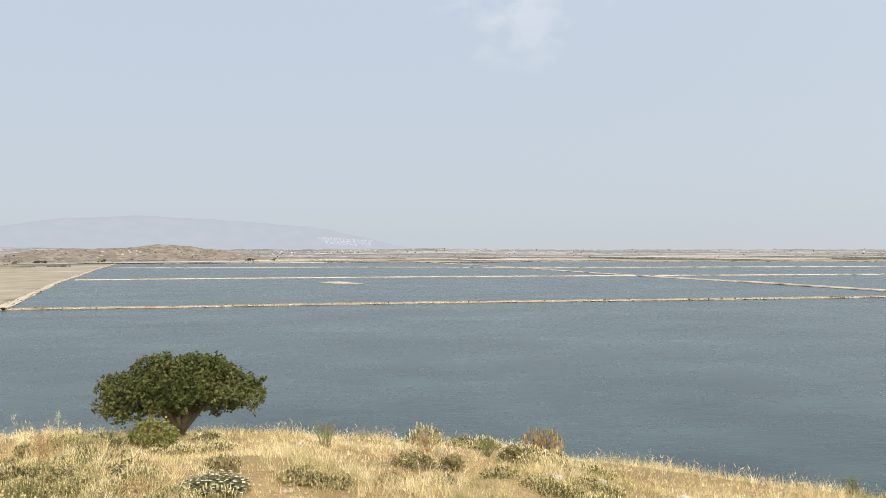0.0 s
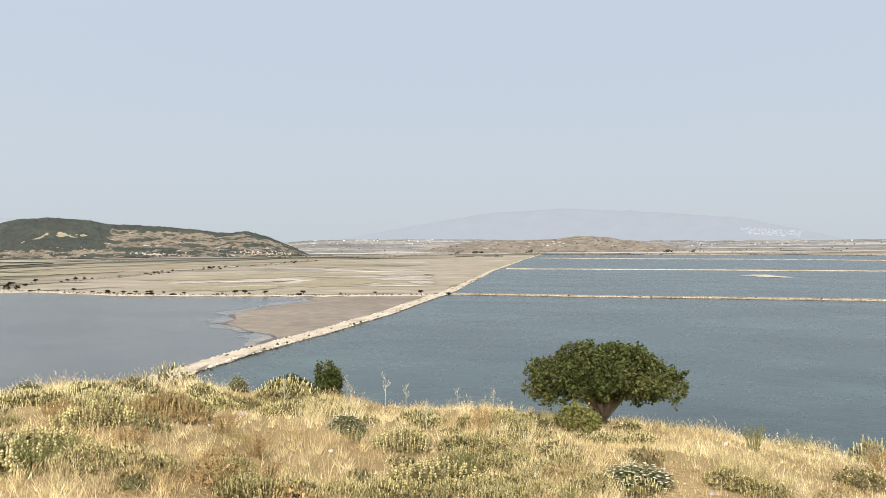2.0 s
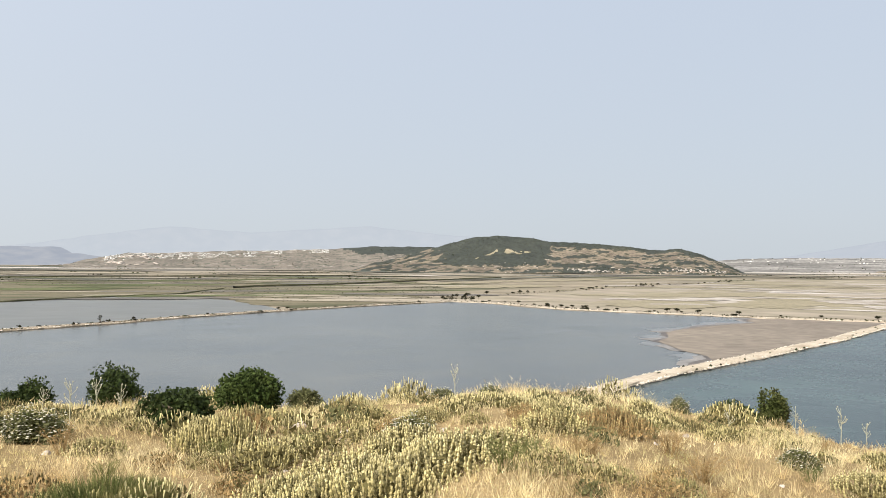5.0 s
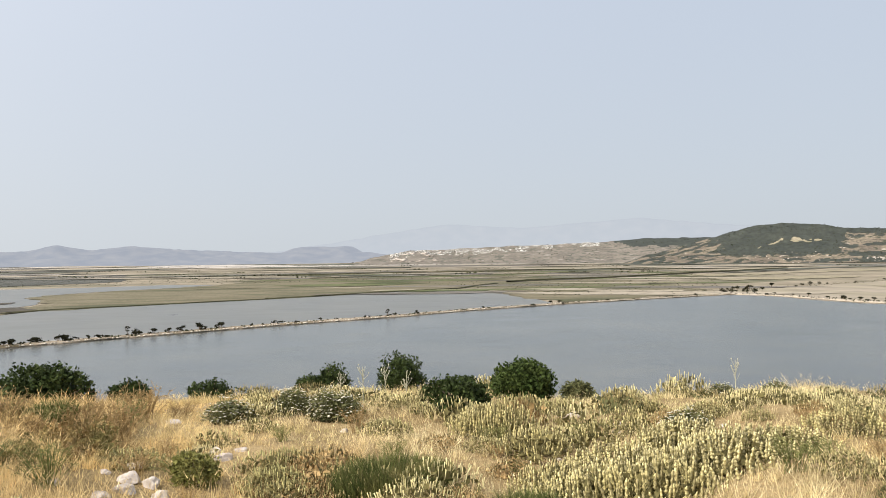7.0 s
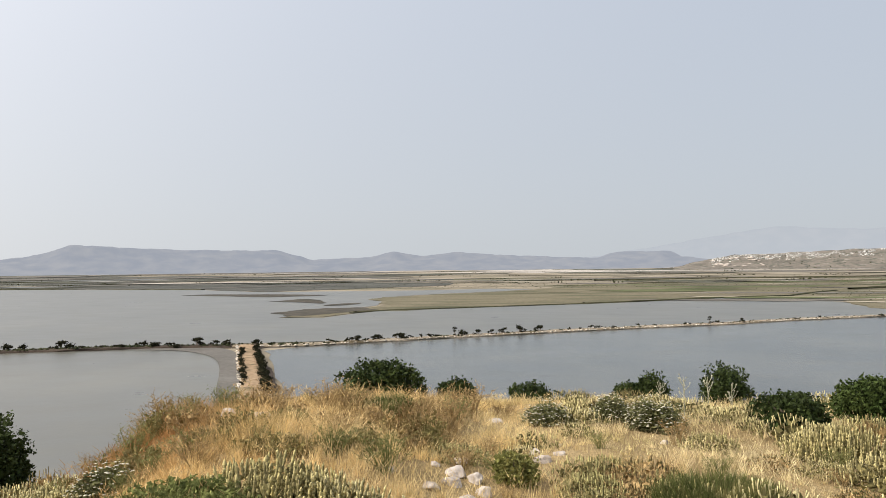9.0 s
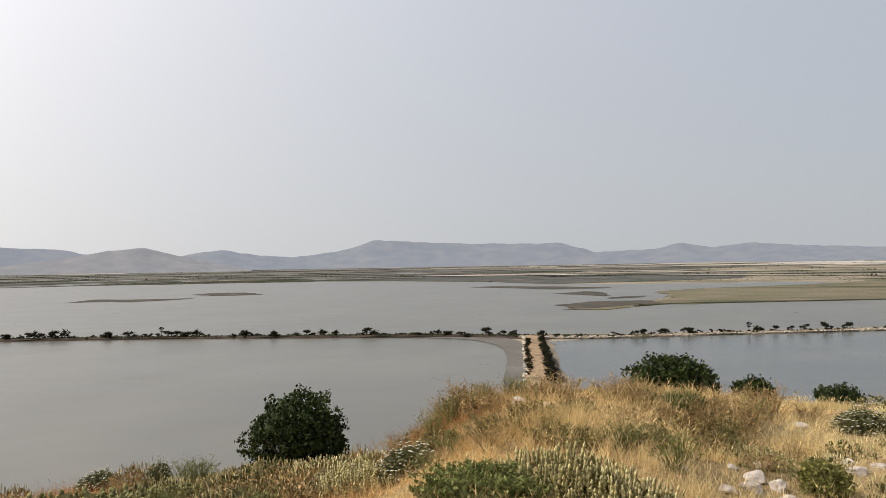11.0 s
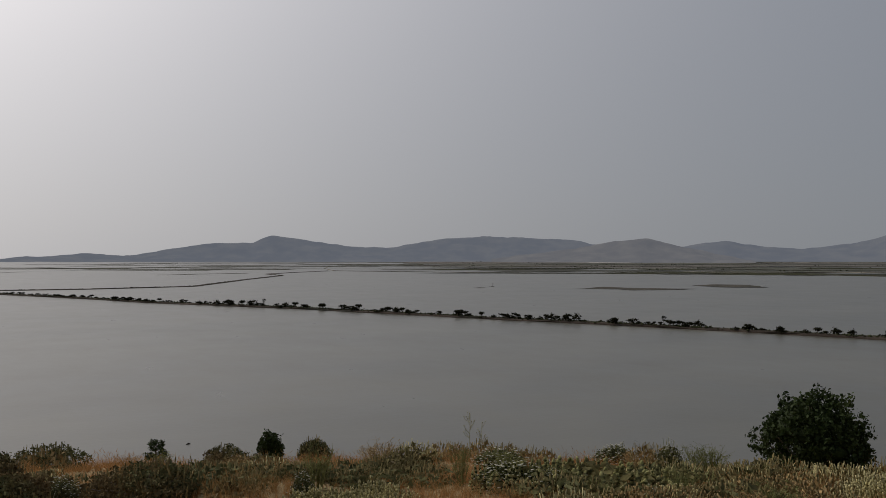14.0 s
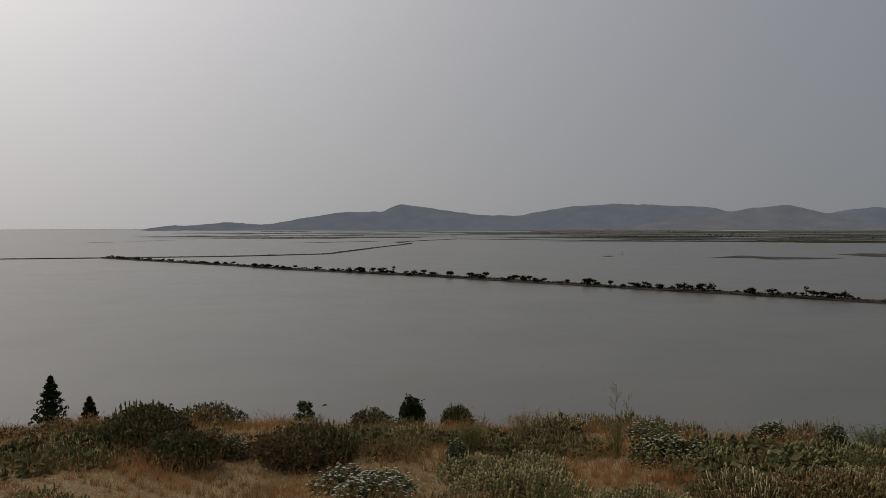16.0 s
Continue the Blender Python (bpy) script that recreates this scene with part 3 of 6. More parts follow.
ROAD = [(-118, 60), (-141, 110), (-160, 156), (-169, 182), (-179, 217), (-192, 265), (-203, 300), (-214, 338), (-234, 394), (-253, 448), (-269, 500), (-302, 584), (-467, 999), (-780, 1850), (-1110, 2800)]
D_ONE = [(-269, 497), (-166, 505), (-66, 523), (42, 533), (153, 538), (297, 550), (480, 572)]
D_TWO = [(-490, 1102), (-294, 1119), (0, 1113), (271, 1084), (560, 1048), (900, 1010)]
D_THREE = [(-820, 2060), (-581, 1985), (-247, 1945), (137, 1742), (342, 1645), (560, 1585), (900, 1480)]
D_DIAG = [(-62, 2667), (91, 2027), (181, 1595), (227, 1230), (259, 1065), (285, 920), (312, 807), (326, 709), (338, 632), (345, 560)]
D_FOUR = [(-1090, 2800), (-522, 2700), (-157, 2745), (210, 2656), (531, 2458), (803, 2275), (1082, 2065)]
SHORE = [(-266, 484), (-300, 466), (-331, 446), (-360, 438), (-385, 430), (-408, 420), (-434, 412), (-458, 402), (-490, 402), (-566, 408), (-606, 393)]
LAGOON_DIKE = [(-606, 389), (-575, 308), (-536, 215), (-490, 129), (-459, 87), (-420, 17), (-372, -56), (-336, -108), (-330, -135), (-325, -168), (-308, -214), (-271, -303), (-242, -360), (-177, -508), (-102, -636), (-71, -717), (41, -951)]
CAUSEWAY = [(-150, -56), (-204, -78), (-228, -87.5), (-272, -105.5), (-330, -129)]
SPIT = [(41, -951), (-92, -948), (-209, -988), (-353, -1283), (-494, -1545), (-510, -1700), (-640, -1870), (-762, -2001)]
dike("dike", ROAD, 7.4, 1.2, TRACK, "pale dirt track on a long straight dike", "dike")
dike("dike", D_ONE, 9.0, 1.25, BANK, "stony earth dike across the salt pan")
dike("dike", D_TWO, 10, 1.3, TRACK, "pale earth dike across the salt pan")
dike("dike", D_THREE, 12, 1.5, TRACK, "thin far dike across the salt pan")
dike("dike", D_DIAG, 10, 1.4, TRACK, "slanting earth dike between salt pans")
dike("dike", D_FOUR, 26, 1.8, TRACK, "pale bank along the far edge of the salt pans")
dike("dike", SHORE, 12, 0.7, TRACK, "pale track along the salt flat's shore")
dike("dike", LAGOON_DIKE[:9], 9, 1.0, BANK, "bushy stone-edged dike across the lagoon")
# backlit stretch of the same dike, painted in the darkened bank colour
dike("dike", LAGOON_DIKE[8:], 9, 1.1, DARKBANK, "bushy earth dike across the lagoon, darkened like its shaded side")
dike("dike", CAUSEWAY, 8.4, 1.2, REDTRACK, "reddish dirt causeway from the hill to the dike")
dike("dike", [(-600, -150), (-622, -130), (-668, -56), (-720, 30), (-818, 150), (-861, 223)], 9, 0.7, REEDS, "dark reed edge along the salt marsh", "reeds")
dike("dike", SPIT, 9, 0.9, DARKBANK, "earth dike running out to sea, darkened like its shaded side")
dike("dike", [(41, -951), (139, -959), (400, -985)], 8, 1.0, DARKBANK, "earth dike running out to sea, darkened like its shaded side")
dike("dike", [(-780, -2010), (-1034, -1556), (-1328, -1500), (-1384, -1322), (-1436, -1142), (-1420, -859), (-1324, -596)], 12, 1.2, REEDS, "dark reedy far shore of the lagoon", "shore")
dike("dike", [(-1016, 317), (-928, 262), (-860, 226), (-819, 150), (-735, 50), (-715, 20)], 7, 1.1, REEDS, "dark reedy edge of the marsh", "shore")
dike("dike", [(-715, 20), (-669, -56), (-618, -134), (-585, -150)], 5, 0.6, REEDS, "low dark reedy edge of the marsh", "shore")
for line, w, h in (([(-1050, 345), (-1096, 395), (-1166, 549), (-1240, 637), (-1380, 815), (-1630, 1194)], 9, 2.6), ([(-1800, 75), (-1880, 330), (-1900, 600), (-1950, 1100)], 16, 2.6), ([(-1500, 120), (-1560, 400), (-1600, 700)], 10, 1.6)):
    dike("ditch", line, w, h, REEDS, "dark reedy ditch line across the plain", "ditch")



def beach(points, label):
    """A mud shore with a rounded outline."""
    for _ in range(3):
        pairs = list(zip(points, points[1:] + points[:1]))
        points = [q for (ax, ay), (bx, by) in pairs for q in ((ax * 0.75 + bx * 0.25, ay * 0.75 + by * 0.25), (ax * 0.25 + bx * 0.75, ay * 0.25 + by * 0.75))]
    sheet("beach", points, 0.38, BEACH, label, "beach", 6, 0.5)


beach([(-170, -74), (-192, -83), (-210, -91), (-233, -100), (-262, -112), (-286, -124), (-303, -137), (-313, -150), (-316, -165), (-318, -191), (-312, -214), (-316, -216), (-326, -168), (-330, -136), (-272, -108), (-204, -80), (-172, -68)], "grey-brown mud beach along the causeway")
sheet("beach", [(-196, -73), (-213, -74), (-225, -80), (-251, -90), (-300, -112), (-323, -121), (-335, -119), (-330, -130), (-272, -104), (-204, -77)], 0.37, DARKBANK, "dark stony foot of the causeway", "beach", 6, 0.8)


# ---- fields of the plain ----
def arc_strips(name, spans, mat, label, category):
    """Thin uneven strips (azimuths, distance, depth, slant, height) lying across the view, as one mass."""
    vs, fs = [], []
    for k, (a0, a1, r, deep, skew, dz) in enumerate(spans):
        first, n = len(vs), max(6, int((a1 - a0) * 2))
        for i in range(n + 1):
            t = i / n
            a, taper = a0 + (a1 - a0) * t, min(1.0, 5 * t + 0.1, 5 * (1 - t) + 0.1)
            wob = deep * 0.35 * noise.noise(Vector((a * 1.7, k * 3.1, 0.5)))
            for q in (-0.5, 0.5):
                rr = r + skew * (a - (a0 + a1) / 2) + deep * taper * q * (1 + 0.5 * noise.noise(Vector((a * 2.3, k * 5.7, q)))) + wob
                p = at(a, rr)
                vs.append((p.x, p.y, float(plain_z(rr)) + dz))
        fs += [(first + 2 * i, first + 2 * i + 2, first + 2 * i + 3, first + 2 * i + 1) for i in range(n)]
    tagged(new(name, mesh_from(name, np.array(vs), np.array(fs), mat)), label, category, kind="stuff")


def spans_in(count, az0, az1, r0, r1, deep0, deep1, half0, half1, dz):
    out = []
    for i in range(count):
        a, r, h = rng.uniform(az0, az1), rng.uniform(r0, r1), rng.uniform(half0, half1)
        out.append((max(a - h, az0), min(a + h, az1), r, rng.uniform(deep0, deep1), rng.uniform(-8, 8), dz + 0.012 * i))
    return out


arc_strips("reed_strips", spans_in(34, 116, 152, 1750, 3300, 25, 110, 2, 8, 0.6), REEDS, "dark reed strips in the far wetland", "reeds")
arc_strips("flooded_strips", spans_in(30, 116, 157, 1800, 3300, 25, 100, 2, 7, 0.7), LAGOON, "narrow flooded strips in the far wetland", "water")
arc_strips("far_pans", spans_in(34, -31, 27, 2900, 4200, 60, 200, 3, 10, 0.7), WATER, "shallow far salt pans between banks", "water")
arc_strips("salt_streaks", spans_in(30, 29, 47, 620, 1900, 12, 55, 1.5, 4, 0.30), SALTPALE, "bleached salt streaks on the flat", "salt")
arc_strips("dry_streaks", spans_in(30, 29, 49, 640, 2100, 20, 90, 2, 5, 0.20), DRYGREEN, "dull green streaks of dry herbs on the flat", "herbs")
arc_strips("marsh_streaks", spans_in(15, 64, 94, 930, 1500, 4, 14, 0.8, 3.5, 0.75), REEDS, "dark reed lines through the marsh", "reeds")


arc_strips("green_strips", [(45.5, 57.8, 2060, 120, -56, 0.90), (40, 52, 2560, 110, -30, 0.91), (49, 58.5, 2420, 150, -45, 0.92), (38.5, 47, 2250, 70, -60, 0.93), (52, 58.5, 1720, 45, -50, 0.94), (54, 64, 2650, 130, -20, 0.95)], CROP, "dark green strips of crops and hedges", "crops")
arc_strips("grassy_strips", [(49.5, 58.5, 1250, 150, -12, 0.60), (53, 60, 1500, 120, -30, 0.61), (46, 54, 1780, 130, -45, 0.62)], DRYGREEN, "dull yellow-green strips of rough grazing", "herbs")


def build_fields():
    """Long strips of farmland, lying one behind the other up to the hills."""
    kinds = (("straw_field", STRAW, "pale straw-coloured harvested fields"), ("fallow_field", FALLOW, "brown ploughed fallow fields"), ("crop_field", CROP, "green crop fields"), ("bare_field", BARE, "pale bare fields with salt in the soil"))
    made = {k[0]: ([], []) for k in kinds}
    hedge = []
    for k in range(470):
        az = rng.uniform(-31, 152) if k % 6 else rng.uniform(-31, 30)
        lo = 2600 + max(0, az) * 16 if az < 30 else (2300 if az < 62 else (1450 if az < 104 else 1450 + (az - 104) * 24))
        if 62 <= az < 104 and rng.random() < 0.35:
            lo = 1200
        r = lo + (4450 - lo) * rng.random() ** 0.9
        deep = rng.uniform(30, 200) * (r / 2600) ** 1.6
        half = rng.uniform(2.0, 9.0) * (1.0 if rng.random() < 0.8 else 1.8)
        p = (0.42, 0.10, 0.10, 0.38) if az < 31 else (0.40, 0.22, 0.20, 0.18) if az < 62 else ((0.40, 0.24, 0.20, 0.16) if az < 112 else (0.12, 0.38, 0.42, 0.08))
        name = kinds[rng.choice(4, p=p)][0]
        vs, fs = made[name]
        first, n, skew, dz = len(vs), 14, rng.uniform(-14, 14), 0.45 + 0.004 * k
        a0, a1 = max(az - half, -33.0), min(az + half, 154.0)
        for i in range(n + 1):
            t = i / n
            taper = min(1.0, 3.5 * t + 0.25, 3.5 * (1 - t) + 0.25)
            for q in range(4):
                rr = r + skew * (a0 + (a1 - a0) * t - az) + deep * taper * (q / 3 - 0.5) + deep * 0.09 * math.sin(i * 1.9 + k)
                pt = at(a0 + (a1 - a0) * t, rr)
                vs.append((pt.x, pt.y, float(plain_z(rr)) + dz))
        fs += [(first + 4 * i + q, first + 4 * i + 4 + q, first + 4 * i + 5 + q, first + 4 * i + 1 + q) for i in range(n) for q in range(3)]
        if rng.random() < 0.34:
            u0, u1 = sorted(rng.uniform(0, 1, 2))
            hedge.append((a0 + (a1 - a0) * u0, a0 + (a1 - a0) * u1, r - deep * 0.5, skew, az))
    for name, mat, label in kinds:
        vs, fs = made[name]
        tagged(new(name, mesh_from(name, np.array(vs), np.array(fs), mat)), label, "fields", kind="stuff")
    return hedge


HEDGES = build_fields()


def build_far_scrub():
    places, sizes = [], []
    for a0, a1, r0, skew, mid in HEDGES:  # hedges along the field borders
        for _ in range(int((a1 - a0) * 19 * rng.uniform(0.3, 1.0))):
            a = rng.uniform(a0, a1)
            r = r0 + skew * (a - mid) + rng.uniform(-6, 6)
            p = at(a, r)
            places.append((p.x, p.y, float(plain_z(r)) + 1.4))
            sizes.append(rng.uniform(0.8, 2.3))
    for _ in range(330):  # single trees and short rows of them
        az = rng.uniform(-28, 152)
        lo = 2750 if az < 30 else (2200 if az < 62 else (1500 if az < 104 else 1500 + (az - 104) * 24))
        r = rng.uniform(lo, 4450)
        c, n, t = at(az, r), rng.integers(1, 7), radians(az + rng.uniform(-10, 10))
        for i in range(n):
            p = c + Vector((math.cos(t), math.sin(t), 0)) * (i * rng.uniform(4, 12))
            places.append((p.x, p.y, float(plain_z(p.length)) + 2.2))
            sizes.append(rng.uniform(1.5, 3.6))
    for a0, a1, r, tall in ((345.6, 348.8, 2950, 4.0), (345.0, 345.9, 2930, 3.5), (12.6, 13.6, 2900, 4.0), (24.3, 25.6, 2500, 4.5), (26.3, 27.6, 2500, 3.0), (339.5, 346.0, 2760, 2.0), (331.0, 340.0, 2650, 1.8)):  # dark groves on the far pans
        for a in np.arange(a0, a1, 0.06):
            p = at(a, r + rng.uniform(-8, 8))
            places.append((p.x, p.y, float(plain_z(r)) + tall * 0.55))
            sizes.append(tall * rng.uniform(0.5, 0.9))
    for _ in range(4200):  # low shrubs of the marsh and the salt steppe
        az, r = rng.uniform(58, 108), rng.uniform(700, 2200)
        p = at(az, r)
        if -1150 < p.x < -600 and p.y > 240 or p.x < -1250:
            places.append((p.x, p.y, float(plain_z(p.length)) + 0.5))
            sizes.append(rng.uniform(0.35, 1.1))
    v, f = clumps(np.array(places), np.array(sizes))
    tagged(new("far_scrub", mesh_from("far_scrub", v, f, SCRUB)), "dark hedges and scattered trees across the plain", "scrub", kind="stuff")


build_far_scrub()


# ---- hills ----
def ridge_interp(ctrl, azs):
    """A rounded skyline through the control points, with small bumps."""
    c = np.array(sorted(ctrl), float)
    e = sum(np.interp(azs + d, c[:, 0], c[:, 1]) for d in np.linspace(-0.2, 0.2, 7)) / 7
    return e + np.array([0.05 * noise.fractal(Vector((a * 1.3, 5.5, 0.2)), 0.8, 2.0, 4) for a in azs])


def build_hill(name, ctrl, base, top, back, mat, label, rough=6.0, step=0.2, rows=20, pick=None):
    """A hill whose skyline follows (azimuth, elevation) and whose foot stands on the plain. Returns its height function."""
    azs = np.arange(min(c[0] for c in ctrl), max(c[0] for c in ctrl) + 1e-6, step)
    el = ridge_interp(ctrl, azs)
    ss = np.linspace(0, 1, rows)
    vs = []
    n_back = 5
    for s in list(ss) + [1 + (i + 1) / n_back for i in range(n_back)]:
        for a, e in zip(azs, el):
            r = base + (top - base) * s if s <= 1 else top + (back - top) * (s - 1)
            foot = float(plain_z(r)) - 1
            crown = EYE + top * math.tan(radians(e))
            p = at(a, r)
            if s <= 1:
                prof = s ** 1.15
                z = foot + (max(crown, foot) - foot) * prof
                z += rough * math.sin(math.pi * s) * noise.fractal(Vector((p.x / 160, p.y / 160, 1.7)), 0.9, 2.0, 4)
                z = min(z, EYE + r * math.tan(radians(e)))
            else:
                z = max(crown, foot) + (foot - max(crown, foot)) * (s - 1)
            vs.append((p.x, p.y, z))
    m, n = len(azs), rows + n_back
    i, j = np.meshgrid(np.arange(n - 1), np.arange(m - 1), indexing="ij")
    f = np.stack([i * m + j, i * m + j + 1, (i + 1) * m + j + 1, (i + 1) * m + j], -1).reshape(-1, 4)
    v = np.array(vs)
    index = None if pick is None else [pick(azs[b], a / (rows - 1)) for a, b in zip(i.ravel(), j.ravel())]
    ob = tagged(new(name, mesh_from(name, v, f, mat, True, index)), label, "hill" if name == "hill" else "mountains", kind="structure")
    grid = v.reshape(n, m, 3)

    def place(az, s):
        u, w = min(max((az - azs[0]) / step, 0), m - 1.001), min(max(s * (rows - 1), 0), rows - 1.001)
        jj, ii = int(u), int(w)
        u, w = u - jj, w - ii
        return (grid[ii, jj] * (1 - u) + grid[ii, jj + 1] * u) * (1 - w) + (grid[ii + 1, jj] * (1 - u) + grid[ii + 1, jj + 1] * u) * w
    return ob, place




def make_slope(name, bare, dry, scrub, pale, scrub_share, scale=0.012):
    """A dry slope seen from afar: bare earth, dry grass, lines of dark scrub and pale stony ground."""
    k = Nodes(name)
    col = k.mix(k.step(k.noise(scale, 5), 0.38, 0.62), bare, dry)
    col = k.mix(k.step(k.noise(scale * 2.6, 5, (1, 1, 6), 0.65), 1 - scrub_share, 1.06 - scrub_share), col, scrub)
    col = k.mix(k.step(k.noise(scale * 1.9, 4, (1, 1, 5)), 0.63, 0.67), col, pale)
    col = k.mix(1.0, col, k.mix(k.step(k.noise(scale * 9, 4), 0.3, 0.7), (0.72, 0.72, 0.72), (1.25, 1.25, 1.22)), "MULTIPLY")
    return k.finish(col, 0.95, 0.1)


HILL_DRY = make_slope("dry_hill_slope", (0.135, 0.112, 0.088), (0.20, 0.168, 0.125), (0.055, 0.058, 0.042), (0.33, 0.29, 0.24), 0.48)
HILL_TOWN = make_slope("town_slope", (0.14, 0.125, 0.105), (0.19, 0.168, 0.14), (0.08, 0.085, 0.066), (0.26, 0.235, 0.205), 0.46)
HILL_PALE = make_slope("pale_hill_slope", (0.155, 0.128, 0.102), (0.225, 0.192, 0.152), (0.082, 0.084, 0.064), (0.36, 0.325, 0.28), 0.47, 0.016)
HILL = [(37.4, -0.5), (38.7, 0.12), (40.6, 0.93), (41.8, 1.22), (43, 1.1), (46.3, 1.46), (50, 1.63), (51.8, 1.92), (53.9, 2.05), (55.6, 1.95), (56.9, 1.61), (58.5, 1.15), (60.5, 0.55), (62.5, 0.1), (64, -0.4)]
# wood green shifted to blue-grey, haze put into the base colour
HILL_WOOD = two_tone("hazed_pine_wood_floor", (0.040, 0.046, 0.040), (0.053, 0.059, 0.049), 0.012, (0.068, 0.07, 0.050), fine=0.08, third=0.62)


def wooded(az, s):
    wob = 0.6 * noise.noise(Vector((az * 1.1, s * 4.0, 0.3))) + 0.35 * noise.noise(Vector((az * 3.6, s * 12.0, 4.0)))
    streak = noise.noise(Vector((az * 0.8, s * 13.0, 7.7))) + 0.5 * noise.noise(Vector((az * 3.0, s * 22.0, 1.7)))
    if abs(az - 52.5) < 0.75 + 0.5 * streak and abs(s - 0.64 - 0.03 * (az - 52.5)) < 0.035 + 0.08 * streak or 53.9 < az < 55.4 and abs(s - 0.46 - 0.12 * (55.4 - az)) < 0.012 + 0.03 * streak:
        return 2  # cleared strips
    if 50.4 + 1.4 * wob < az < 58.4 - 2.2 * (1 - s) + wob:
        return 1 if s > 0.26 + 0.16 * wob else int(streak > 0.1)
    if az > 55:
        return int(noise.noise(Vector((az * 1.4 + s * 5.0, s * 9.0, 2.2))) > 0.02)
    if s > 0.84 + 0.12 * wob:
        return 1
    return int(streak > (-0.12 if s < 0.36 else 0.14))


def wooded_ridge(az, s):
    edge = noise.noise(Vector((az * 1.6, s * 7.0, 6.1)))
    return 1 if az < 64.6 + 2.2 * edge and s > 0.66 + 0.16 * edge + 0.2 * max(0.0, az - 62.5) / 2 else 0


_, hill_at = build_hill("hill", HILL, 2850, 3200, 3500, [HILL_DRY, HILL_WOOD, DRYGREEN], "long dry hill with dark pine scrub on top", 12, step=0.07, rows=64, pick=wooded)
TOWN_RIDGE = [(54, 0.6), (57, 1.15), (58.5, 1.25), (62.5, 1.25), (66, 1.02), (69, 0.92), (73.5, 0.8), (76.5, 0.68), (78.6, 0.62), (80.4, 0.3), (82.5, -0.15)]
_, town_at = build_hill("hill", TOWN_RIDGE, 3350, 3900, 4100, [HILL_TOWN, HILL_WOOD], "low tan rise carrying a white town", 10, pick=wooded_ridge)
MOUND = [(11.8, -0.3), (13.2, 0.0), (13.9, 0.14), (14.9, 0.31), (16.1, 0.47), (17.1, 0.66), (18.3, 0.74), (19.3, 0.72), (20.5, 0.57), (22.2, 0.53), (24.3, 0.50), (26.0, 0.38), (27.5, 0.22), (29, 0.0), (30.5, -0.35)]
_, mound_at = build_hill("hill", MOUND, 3300, 3750, 4000, HILL_PALE, "low bare brown mound behind the pans", 8)


def strip_land(az, s):
    """Which field lies where on the far rising plain."""
    return int(abs(noise.noise(Vector((az * 0.11, s * 9.0, 3.3))) * 7 + s * 6)) % 5


# five field tones, greyed in their base colour in place of distance haze
HAZED_FIELDS = [make_slope("hazed_strip_field", (0.15 * q, 0.145 * q, 0.135 * q), (0.19 * q, 0.182 * q, 0.168 * q), (0.105 * q, 0.11 * q, 0.105 * q), (0.27 * q, 0.26 * q, 0.25 * q), 0.4, 0.008) for q in (0.85, 1.0, 1.2, 1.45, 1.75)]
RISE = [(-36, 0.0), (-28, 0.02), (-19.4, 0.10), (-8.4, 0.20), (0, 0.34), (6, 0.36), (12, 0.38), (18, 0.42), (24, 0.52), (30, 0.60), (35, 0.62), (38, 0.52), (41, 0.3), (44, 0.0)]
_, rise_at = build_hill("hill", RISE, 3650, 4230, 4290, HAZED_FIELDS, "far plain of pale and dark field strips rising to the haze", 3, rows=44, pick=strip_land)


def build_hill_pines():
    places, sizes = [], []
    while len(places) < 4200:
        az, s = rng.uniform(38, 63), rng.random()
        if rng.random() > (0.9 if wooded(az, s) == 1 else 0.05):
            continue
        p = hill_at(az, s)
        places.append((p[0] + rng.uniform(-5, 5), p[1] + rng.uniform(-5, 5), p[2] + 1.2))
        sizes.append(rng.uniform(0.9, 1.9))
    for _ in range(500):
        az, s = rng.uniform(56, 82), rng.random()
        if noise.noise(Vector((az * 0.8, s * 4, 5.3))) > 0.05 or (az < 65 and s > 0.6):
            p = town_at(az, s)
            places.append((p[0], p[1], p[2] + 1.5))
            sizes.append(rng.uniform(1.4, 3.4))
    for az, r, n in ((26.1, 3150, 16), (27.4, 3150, 7), (13.2, 3240, 14), (11.6, 3260, 5), (18.2, 3700, 3), (22.4, 3220, 6)):
        for _ in range(n):  # clumps of trees at the mound's foot
            p = at(az + rng.normal(0, 0.16), r + rng.uniform(-25, 25))
            places.append((p.x, p.y, float(plain_z(r)) + rng.uniform(2, 9)))
            sizes.append(rng.uniform(3.5, 7.0))
    for _ in range(260):
        az, s = rng.uniform(14, 35), rng.random()
        if noise.noise(Vector((az, s * 4, 9.3))) > 0.1:
            p = mound_at(az, s)
            places.append((p[0], p[1], p[2] + 1))
            sizes.append(rng.uniform(1.5, 4.0))
    for _ in range(330):
        p = rise_at(rng.uniform(-32, 40), rng.random() ** 1.3)
        places.append((p[0], p[1], p[2] + 1))
        sizes.append(rng.uniform(1.5, 4.0))
    v, f = clumps(np.array(places), np.array(sizes), 0.9)
    tagged(new("hill_pines", mesh_from("hill_pines", v, f, SCRUB)), "dark pines and maquis scattered over the hills", "scrub", kind="stuff")


build_hill_pines()

BOX_V = np.array([(-1, -1, 0), (1, -1, 0), (1, 1, 0), (-1, 1, 0), (-1, -1, 1), (1, -1, 1), (1, 1, 1), (-1, 1, 1), (-1, 0, 1.35), (1, 0, 1.35)], float)
BOX_F = np.array([(0, 1, 5), (0, 5, 4), (1, 2, 6), (1, 6, 5), (2, 3, 7), (2, 7, 6), (3, 0, 4), (3, 4, 7), (4, 5, 9), (4, 9, 8), (6, 7, 8), (6, 8, 9), (5, 6, 9), (7, 4, 8)])


